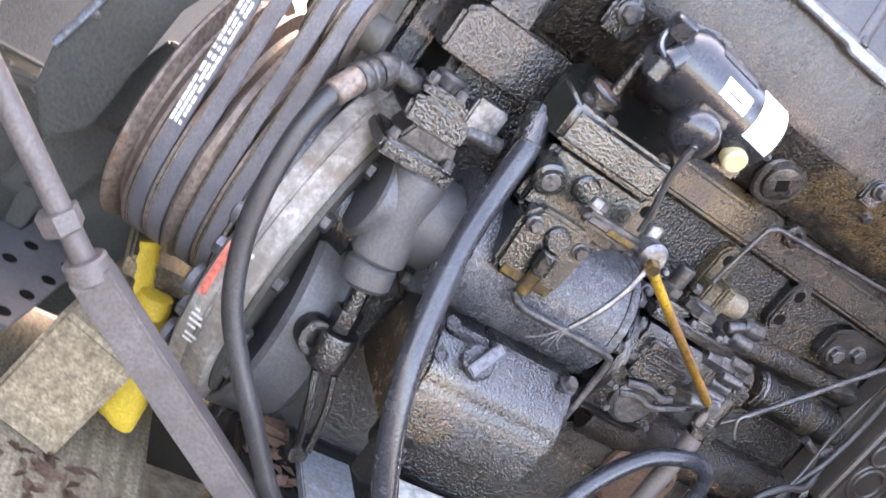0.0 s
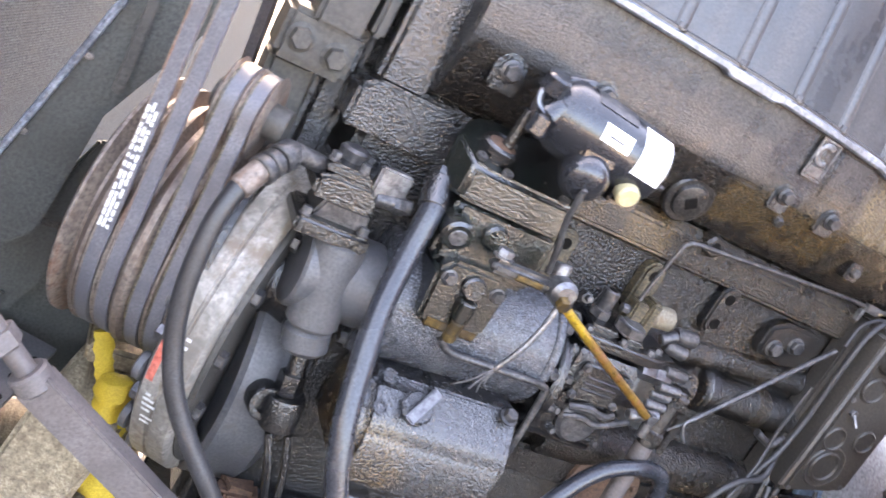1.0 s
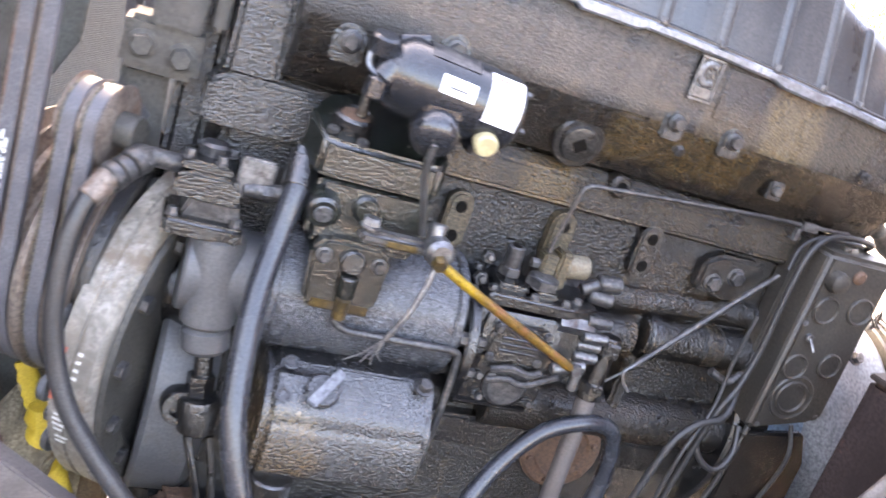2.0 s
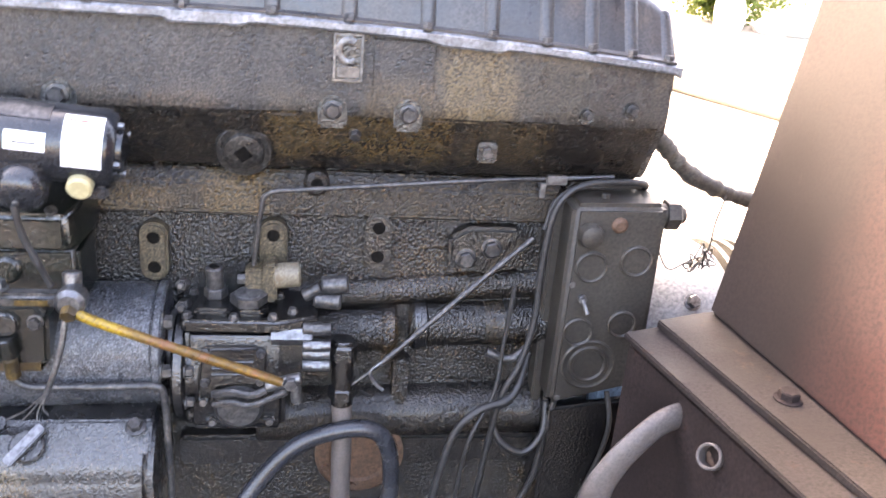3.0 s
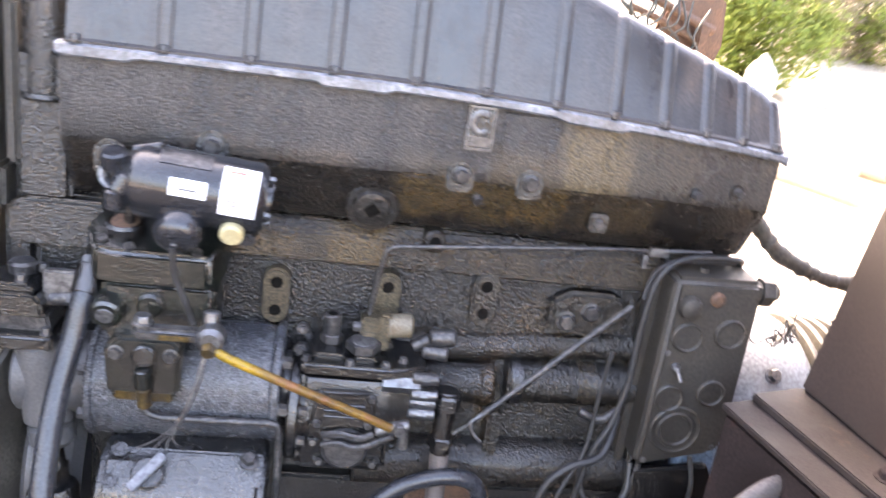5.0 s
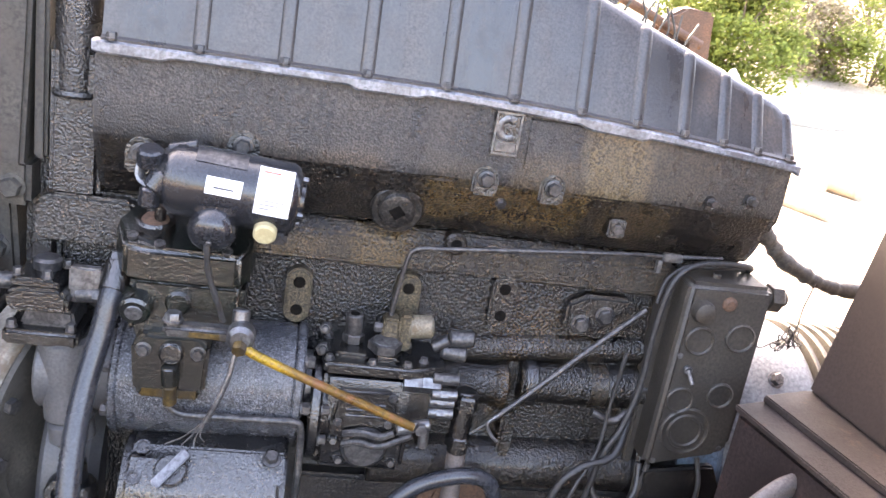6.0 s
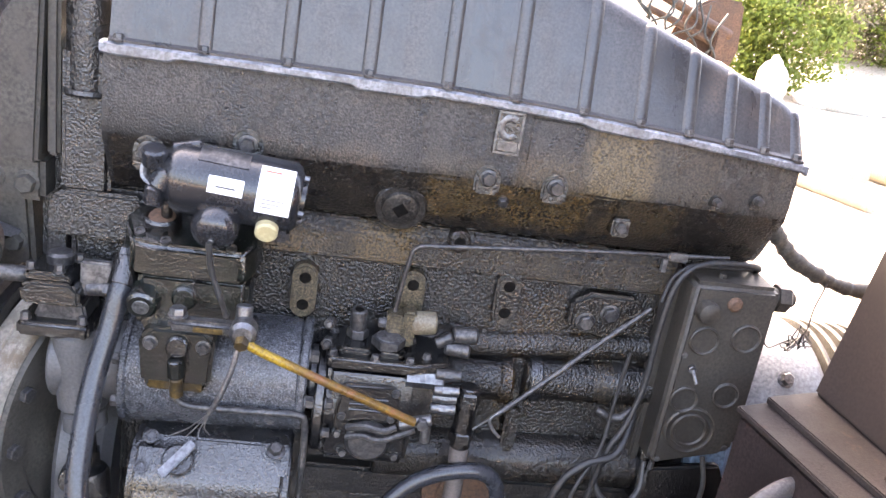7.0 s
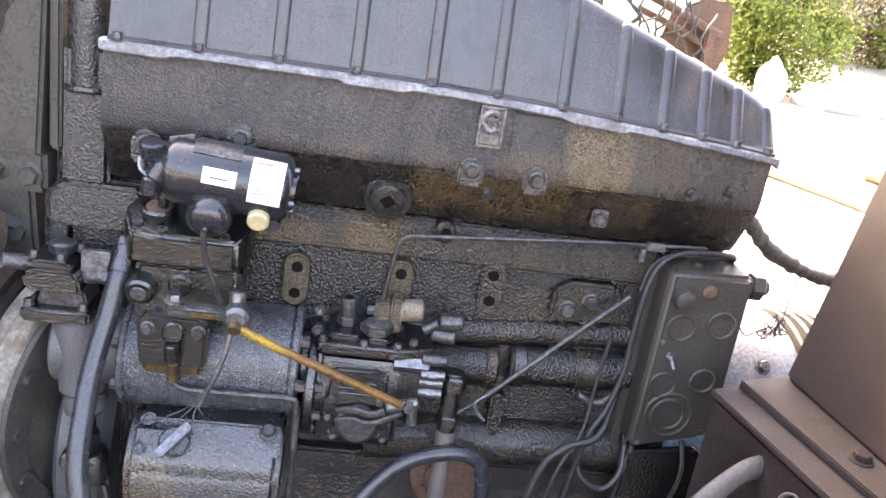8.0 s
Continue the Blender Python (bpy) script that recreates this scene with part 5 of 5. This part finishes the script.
def slab(u0, u1, z0, z1, d0, d1, w=0.002):
    """A slab in the radiator's own plane: u along it, d towards the engine."""
    bm = box((u0, d0, z0), (u1, d1, z1), w)
    bm.transform(Matrix.Translation(RA) @ Matrix((rd, rn, UP)).transposed().to_4x4())
    return bm


part("core", slab(-0.9, 2.6, 0.18, 1.75, -0.06, 0.0), M_RADIATOR, ra)
fins = bmesh.new()
base_m = Matrix.Translation(RA) @ Matrix((rd, rn, UP)).transposed().to_4x4()
for i in range(220):
    z = 0.30 + 0.006 * i
    vs = [fins.verts.new(base_m @ Vector(c)) for c in ((-0.88, 0, z), (2.58, 0, z), (2.58, 0.002, z + 0.001), (-0.88, 0.002, z + 0.001), (-0.88, 0, z + 0.003), (2.58, 0, z + 0.003))]
    fins.faces.new((vs[0], vs[1], vs[2], vs[3]))
    fins.faces.new((vs[3], vs[2], vs[5], vs[4]))
part("fin_pack", fins, M_RADIATOR, ra)["kind"] = "stuff"
part("side_tank", slab(0.06, 0.13, 0.20, 1.74, 0.004, 0.012, 0.002), M_SHROUD, ra, "grey painted side channel")
part("bottom_tank", slab(-0.9, 2.6, 0.06, 0.179, -0.09, 0.03, 0.006), M_GREYM, ra)
part("feet", slab(0.0, 0.10, -0.05, 0.059, -0.05, 0.0, 0.003), M_GREYM, ra)
ang = thing("perforated_angle", (-0.32, 0.02, 0.40), "grey perforated steel angle at the radiator's foot", "bracket")
part("angle", join(prism([(-0.44, -0.06), (-0.34, -0.06), (-0.27, 0.18), (-0.36, 0.22)], "z", 0.452, 0.460, 0.001), box((-0.43, 0.12, 0.20), (-0.36, 0.19, 0.452), 0.003)), M_GREYM, ang)
for i in range(4):
    p = Vector((-0.352, -0.035, 0.4602)) + Vector((0.018, 0.055, 0)) * i
    part("hole", rod(p, p + Vector((0, 0, 0.0008)), 0.010, 0.0002, 18), M_HOLE, ang)
    part("hole", rod(p + Vector((-0.055, 0.012, 0)), p + Vector((-0.055, 0.012, 0.0008)), 0.010, 0.0002, 18), M_HOLE, ang)

sh = thing("cooling_fan", (-0.36, 0.13, 0.5), "dark fan blade with a bright worn edge", "fan")
part("blade", prism([(-0.446, 0.68), (-0.450, 0.745), (-0.375, 1.005), (-0.370, 1.42), (-0.24, 1.42), (-0.25, 1.05), (-0.34, 0.86), (-0.365, 0.66), (-0.41, 0.62)], "y", 0.125, 0.137, 0.003), M_SHROUD, sh)
part("rim", tube([(-0.4495, 0.118, 0.742), (-0.437, 0.116, 0.785), (-0.412, 0.114, 0.872), (-0.3775, 0.112, 1.000), (-0.371, 0.112, 1.05), (-0.370, 0.112, 1.40)], 0.0055, 8, 5), M_SILVER, sh, "bright worn metal rim")
part("stay", box((-0.345, 0.108, 0.90), (-0.330, 0.124, 1.12), 0.003), M_DUSTY, sh)
part("lower_band", prism([(-0.43, 0.50), (-0.40, 0.62), (-0.33, 0.80), (-0.27, 0.80), (-0.31, 0.60), (-0.36, 0.48)], "y", 0.20, 0.215, 0.004), M_SHROUD, sh)
for z, x in ((0.80, -0.424), (0.93, -0.385)):
    part("rivet", lathe((x, 0.124, z), FRONT, [(0, 0), (0.006, 0), (0.005, 0.003), (0, 0.004)], 12), M_STEEL, sh)
part("post", box((-0.40, 0.19, -0.02), (-0.37, 0.22, 0.52), 0.003), M_SHROUD, sh)

cm = thing("cross_member", (-0.36, 0.28, 0.0), "dark mossy steel cross member below the pulleys", "beam")
part("plate", box((-0.52, 0.255, 0.30), (-0.16, 0.275, 0.66), 0.004), M_SHROUD, cm)
part("lip", box((-0.52, 0.20, 0.64), (-0.24, 0.254, 0.66), 0.004), M_GREEN, cm)
part("leg", box((-0.50, 0.255, -0.02), (-0.44, 0.275, 0.299), 0.004), M_SHROUD, cm)

# ---- tie strut in front ----
st = thing("tie_strut", (-0.2, -0.2, 0.35), "mauve-grey threaded tie strut with a square sleeve", "strut")
S0, S1, S2 = Vector((-0.60, -0.2, 0.905)), Vector((-0.312, -0.2, 0.650)), Vector((0.07, -0.2, 0.388))
part("rod", rod(S0, S1, 0.0125), M_STRUT, st)
sd = (S1 - Vector((-0.358, -0.2, 0.686))).normalized()
part("nut", hexbolt(Vector((-0.366, -0.2, 0.693)), S1 - S0, 0.038, 0.022), M_STRUT, st)
part("collar", rod(S1 - (S1 - S0).normalized() * 0.014, S1 + (S1 - S0).normalized() * 0.012, 0.023, 0.003), M_STRUT, st)
sl = box((-0.017, -0.021, 0), (0.017, 0.021, (S2 - S1).length), 0.003)
sl.transform(basis(S1, S2 - S1))
part("sleeve", sl, M_STRUT, st)

# ---- timber, cloth and litter under the pulleys ----
tm = Matrix.Translation((-0.215, 0.06, 0.40)) @ Euler((radians(6), radians(10), radians(-16))).to_matrix().to_4x4()
solid("timber_block", knobby(box((-0.065, -0.09, -0.12), (0.055, 0.28, 0.085), 0.008, 3, tm), 0.003, 40), M_WOOD, "weathered pale timber block with knots", "timber")
solid("timber_block", knobby(box((-0.46, -0.22, -0.02), (-0.07, 0.30, 0.272), 0.010, 3), 0.003, 30, 5), M_WOOD, "broad weathered timber baulk on the ground", "timber")
solid("timber_plank", knobby(box((-0.24, 0.10, 0.50), (-0.08, 0.30, 0.535), 0.006, 3, Matrix.Translation((0, 0, 0))), 0.003, 40, 8), M_WOOD, "tan plank wedged below the pulley", "timber")
solid("plank_prop", box((-0.20, 0.16, 0.0), (-0.12, 0.24, 0.499), 0.006), M_WOOD, "timber prop under the plank", "timber")
for kx, ky, kr in ((-0.030, -0.055, 0.013), (0.012, 0.02, 0.009)):
    kp = tm @ Vector((kx, ky, 0.0845))
    kn = part("knot", lathe(kp, tm.to_3x3() @ UP, [(0, 0), (kr, 0), (kr * 0.9, 0.0035), (kr * 0.6, 0.0042), (kr * 0.35, 0.0035), (0, 0.0045)], 18), M_RUST, None)
    tagged(kn, "dark brown knot in the weathered timber", "knot")
rl = random.Random(21)
lit = bmesh.new()
for i in range(120):
    c = Vector((rl.uniform(-0.30, 0.08), rl.uniform(-0.20, -0.02), 0.0))
    on = c.x > -0.06
    c.z = 0.447 if on else 0.2735
    if on and not (-0.015 < c.x < 0.24 and c.y > -0.168 and c.y < -0.035):
        continue
    a, l_, w_ = rl.uniform(0, 6.28), rl.uniform(0.008, 0.022), rl.uniform(0.004, 0.010)
    d, e = Vector((math.cos(a), math.sin(a), 0.1)), Vector((-math.sin(a), math.cos(a), 0.2))
    vs = [lit.verts.new(c + q) for q in (-d * l_, e * w_ + Vector((0, 0, 0.003)), d * l_, -e * w_ + Vector((0, 0, 0.003)))]
    lit.faces.new(vs)
solid("leaf_litter", lit, M_RUST, "dry brown leaves and chips on timber and beam", "litter", kind="stuff")
cl = thing("yellow_cloth", (-0.16, 0.05, 0.33), "bright yellow knotted cloth strap", "cloth")
part("strap", tube([(-0.232, 0.06, 0.585), (-0.218, 0.055, 0.545), (-0.200, 0.05, 0.50), (-0.186, 0.045, 0.46), (-0.170, 0.04, 0.40), (-0.155, 0.04, 0.345)], 0.014, 10, 6, flat=0.35, wobble=0.3, side=(1, 0.3, 0)), M_YELLOW, cl)
part("knot", knobby(lathe((-0.178, 0.035, 0.425), (-0.12, 0, 1), [(0, 0), (0.026, 0.004), (0.034, 0.03), (0.028, 0.055), (0.022, 0.07), (0.026, 0.085), (0.020, 0.105), (0, 0.112)], 24), 0.008, 40), M_YELLOW, cl)
part("tail", knobby(lathe((-0.150, 0.030, 0.330), (-0.18, 0, 1), [(0, 0), (0.030, 0.004), (0.036, 0.04), (0.026, 0.085), (0.020, 0.11), (0, 0.112)], 24), 0.010, 35, 4), M_YELLOW, cl)
solid("blue_tag", box((-0.012, -0.004, -0.022), (0.012, 0.004, 0.024), 0.003, 2, Matrix.Translation((-0.140, 0.035, 0.478)) @ Euler((0.2, 0.6, 0.3)).to_matrix().to_4x4()), M_BLUE, "small light blue tag beside the yellow cloth", "tag")

# ---- rusty red frame at the rear ----
fr2 = thing("red_frame", (1.2, -0.4, 0.0), "faded red steel frame with bolted plates", "machine frame")
part("beam", prism([(0.962, -0.202), (1.062, -0.172), (1.62, -0.10), (1.62, -0.95), (1.115, -0.95)], "z", 0.02, 0.937, 0.008), M_REDD, fr2, "dull red-brown box beam")
part("top_plate", prism([(0.955, -0.205), (1.070, -0.165), (1.63, -0.09), (1.63, -0.96), (1.109, -0.96)], "z", 0.9375, 0.947, 0.002), M_PLATE, fr2, "scuffed brown top plate")
part("upper_plate", prism([(1.006, -0.190), (1.085, -0.163), (1.63, -0.095), (1.63, -0.96), (1.165, -0.96)], "z", 0.9475, 0.959, 0.002), M_PLATE, fr2, "second plate laid on the first")
lean = Matrix.Translation((0, 0, 0.959)) @ Matrix(((1, 0, 0.135, 0), (0, 1, 0, 0), (0, 0, 1, 0), (0, 0, 0, 1)))
ps = prism([(1.092, -0.162), (1.60, -0.09), (1.60, -0.95), (1.186, -0.95)], "z", 0.0, 1.35, 0.006)
ps.transform(lean)
part("column", ps, M_RED, fr2, "faded red-brown sheet column, near part painted redder for haze")
for p in ((1.092, -0.395), (1.150, -0.75)):
    bolt(fr2, (p[0], p[1], 0.959), UP, 0.022, 0.012, 0.017, M_REDD)
part("bent_handle", tube([(1.000, -0.330, 0.897), (0.966, -0.345, 0.895), (0.936, -0.355, 0.876), (0.907, -0.360, 0.842), (0.888, -0.358, 0.79), (0.880, -0.345, 0.68)], 0.019, 14, 6, flat=0.55, side=(0, 0, 1)), M_STRUT, fr2, "bent grey-brown flat tube")
part("tube_stub", pipe_ring((1.016, -0.405, 0.885), (-0.75, -0.5, 0.42), 0.016, 0.0125, 0.030), M_STRUT, fr2, "open grey tube stub")
part("stub_base", rod((1.030, -0.400, 0.880), (1.006, -0.412, 0.890), 0.012), M_RUST, fr2)

# ---- generator behind the frame ----
gn = thing("generator", (1.3, 0.32, 0.0), "grey generator with a finned shell", "generator")
part("end_bell", lathe((1.075, 0.16, 0.70), RIGHT, [(0.05, 0), (0.19, 0), (0.215, 0.02), (0.228, 0.06), (0.230, 0.15), (0.22, 0.17), (0.05, 0.17)], 72), M_GEN, gn)
part("blue_flange", lathe((0.985, 0.16, 0.70), RIGHT, [(0.05, 0), (0.20, 0), (0.21, 0.01), (0.21, 0.07), (0.19, 0.09), (0.05, 0.09)], 72), M_BLUE, gn, "light blue flange ring")
part("shell", lathe((1.245, 0.16, 0.70), RIGHT, [(0.05, 0), (0.205, 0), (0.205, 0.45), (0.05, 0.45)], 64), M_DUSTY, gn)
for i in range(16):
    part("fin", pipe_ring((1.252 + 0.027 * i, 0.16, 0.70), RIGHT, 0.232, 0.205, 0.010, 0.002, 64), M_DUSTY, gn)
bolt(gn, (1.205, -0.045, 0.80), FRONT, 0.026, 0.014, 0.018, M_STEEL)
bolt(gn, (1.16, 0.022, 0.885), (0, -0.8, 0.6), 0.020, 0.012, 0.015, M_STEEL)
for gx in (1.12, 1.55):
    part("foot", box((gx, 0.02, -0.02), (gx + 0.1, 0.30, 0.55), 0.006), M_GEN, gn)

lc = thing("lagged_cable", (1.15, 0.05, 1.05), "thick cable wrapped in dusty tape", "cable")
part("cable", tube([(1.005, 0.04, 1.205), (1.035, 0.045, 1.178), (1.065, 0.05, 1.153), (1.118, 0.05, 1.103), (1.170, 0.05, 1.078), (1.220, 0.05, 1.062), (1.275, 0.05, 1.058), (1.45, 0.05, 1.06), (1.60, 0.05, 1.05)], 0.0135, 14, 10, wobble=0.34), M_DUSTY, lc)
tw = [(1.19, 0.04, 1.075), (1.185, 0.038, 1.05), (1.178, 0.036, 1.02), (1.174, 0.03, 0.985), (1.168, 0.03, 0.968)]
part("tie_wire", tube(tw, 0.0016, 6, 6), M_BOLT, lc)
rnd = random.Random(4)
for i in range(9):
    a = Vector((1.165, 0.03, 0.965))
    q = [a + Vector((rnd.uniform(-0.03, 0.02), rnd.uniform(-0.02, 0.02), rnd.uniform(-0.03, 0.02))) for _ in range(3)]
    part("wire_twist", tube([tuple(a)] + [tuple(v) for v in q], 0.0013, 5, 5), M_BOLT, lc)
part("wire_loop", tube([(1.166, 0.03, 0.966), (1.14, 0.03, 0.955), (1.11, 0.02, 0.945), (1.09, 0.01, 0.96), (1.075, 0.0, 0.985)], 0.0013, 5, 6), M_BOLT, lc)

# ---- background ----
rm = thing("rusty_winch", (1.5, 1.7, 0.0), "rusty winch frame wound with loose wire", "machinery")
part("plate", knobby(prism([(1.42, 0.0), (1.42, 1.30), (1.45, 1.40), (1.55, 1.47), (1.66, 1.46), (1.68, 1.30), (1.63, 1.12), (1.62, 0.0)], "y", 1.74, 1.80, 0.01), 0.006, 14), M_RUST, rm, "rusted upright plate")
part("arm", tube([(1.26, 1.66, 1.47), (1.36, 1.68, 1.44), (1.50, 1.70, 1.39), (1.62, 1.71, 1.35)], 0.017, 10, 5), M_RUST, rm)
part("arm", tube([(1.30, 1.69, 1.40), (1.42, 1.70, 1.365), (1.58, 1.72, 1.31)], 0.013, 10, 5), M_RUST, rm)
part("side_bar", box((1.56, 1.68, 0.9), (1.60, 1.73, 1.36), 0.006), M_RUST, rm)
part("cap", knobby(box((1.05, 1.62, 1.42), (1.27, 1.80, 1.50), 0.02, 3), 0.01, 12), M_BLACK, rm)
part("post", box((1.10, 1.66, 0.0), (1.17, 1.74, 1.419), 0.006), M_BLACK, rm)
rw = random.Random(9)
for i in range(12):
    x0 = rw.uniform(1.24, 1.62)
    part("wire", tube([(x0, 1.66, 1.50 - 0.3 * (x0 - 1.24) + 0.02), (x0 + rw.uniform(-0.05, 0.05), 1.645, 1.43 - 0.3 * (x0 - 1.24)), (x0 + rw.uniform(-0.07, 0.07), 1.65, 1.38 - 0.3 * (x0 - 1.24)), (x0 + rw.uniform(-0.05, 0.05), 1.66, 1.30 - 0.25 * (x0 - 1.24))], 0.0042, 6, 5), M_SHROUD, rm)
for (x0, y0), (x1, y1), r in (((4.05, 7.9), (4.75, 5.6), 0.13), ((4.40, 8.2), (5.4, 5.9), 0.13), ((3.7, 6.6), (4.5, 4.9), 0.10)):
    solid("ochre_pipe", rod((x0, y0, r - 0.01), (x1, y1, r - 0.01), r, 0.01, 28), M_OCHRE, "long pale ochre pipe lying on the earth", "pipe", "pipes on the ground")


def boulder(p, s, seed):
    bm = bmesh.new()
    bmesh.ops.create_icosphere(bm, subdivisions=3, radius=1)
    for v in bm.verts:
        v.co *= 1 + 0.28 * noise.noise(v.co * 1.6 + Vector((seed, 0, 0)))
        v.co = Vector((v.co.x * s[0], v.co.y * s[1], v.co.z * s[2])) + Vector(p)
    return bm


solid("boulder", boulder((6.40, 11.0, 0.24), (0.22, 0.22, 0.36), 1), M_STONE, "upright pale boulder before the bushes", "rock")
solid("boulder", boulder((7.6, 11.0, 0.10), (0.7, 0.5, 0.28), 2), M_STONE, "low pale boulder on the dry ground", "rock")


def bush(p, size, seed, count, material, label, name="bush", twigs=7):
    """Twigs from one base and many small leaf blades in uneven clumps."""
    rr = random.Random(seed)
    ob = thing(name, p, label, name)
    tips = []
    tw_ = []
    for i in range(twigs):
        a, e = rr.uniform(0, 6.28), rr.uniform(0.3, 1.0)
        tip = Vector(p) + Vector((math.cos(a) * size[0] * e, math.sin(a) * size[1] * e, size[2] * rr.uniform(0.55, 1.0)))
        mid = Vector(p) + (tip - Vector(p)) * 0.5 + Vector((rr.uniform(-0.1, 0.1), rr.uniform(-0.1, 0.1), 0.1))
        tw_.append(tube([p, tuple(mid), tuple(tip)], 0.018, 5, 4))
    part("stems", join(*tw_), M_TWIG, ob)["kind"] = "stuff"
    verts, faces = [], []
    clumps = []
    for i in range(60):
        a, e = rr.uniform(0, 6.28), math.sqrt(rr.random())
        h = rr.random()
        w = math.sin(math.pi * (0.18 + 0.72 * h)) ** 0.7
        clumps.append((Vector((math.cos(a) * size[0] * e * w, math.sin(a) * size[1] * e * w, size[2] * (0.08 + 0.92 * h))), rr.uniform(0.10, 0.24)))
    for i in range(count):
        c, s = clumps[rr.randrange(60)]
        q = c + Vector((rr.gauss(0, s), rr.gauss(0, s), rr.gauss(0, s * 0.8)))
        if q.z < 0.02:
            continue
        d = Vector((rr.gauss(0, 1), rr.gauss(0, 1), rr.gauss(0.3, 1))).normalized()
        sd_ = d.orthogonal().normalized()
        l_, w_ = rr.uniform(0.05, 0.11), rr.uniform(0.02, 0.04)
        n0 = len(verts)
        verts += [q, q + d * l_ * 0.5 + sd_ * w_, q + d * l_, q + d * l_ * 0.5 - sd_ * w_]
        faces.append((n0, n0 + 1, n0 + 2, n0 + 3))
    me = bpy.data.meshes.new("leaves")
    me.from_pydata([tuple(v) for v in verts], [], faces)
    me.materials.append(material)
    lv = new("leaves", me)
    lv.parent = ob
    lv["kind"] = "stuff"
    return ob


bush((6.75, 12.3, 0.0), (1.15, 1.1, 2.0), 1, 15000, M_LEAF, "dense bright green leafy bush in sunlight")
M_DRY = mat("dry_brush", (0.14, 0.115, 0.06), (0.25, 0.21, 0.12), 0.8, 0.9, scale=2, fine=20, bump=0.0)
bush((9.7, 15.6, 0.3), (1.3, 1.0, 1.7), 2, 9000, M_DRY, "dry sun-bleached bush at the foot of the slope")
bush((11.6, 15.5, 0.2), (1.8, 1.3, 2.2), 3, 10000, M_LEAF, "tall green bush at the foot of the slope")
for i, (x, y) in enumerate(((6.0, 19.0), (10.0, 20.0), (14.0, 19.5), (18.0, 20.0), (12.0, 24.0), (17.0, 25.0), (21.0, 24.0), (3.0, 20.0))):
    bush((x, y, 0.25 * max(0.0, y - 14) - 0.1), (2.3, 1.5, 2.6), 10 + i, 5000, M_DRY if i % 3 else M_LEAF, "dry brown brush on the far slope", "brush", 9)
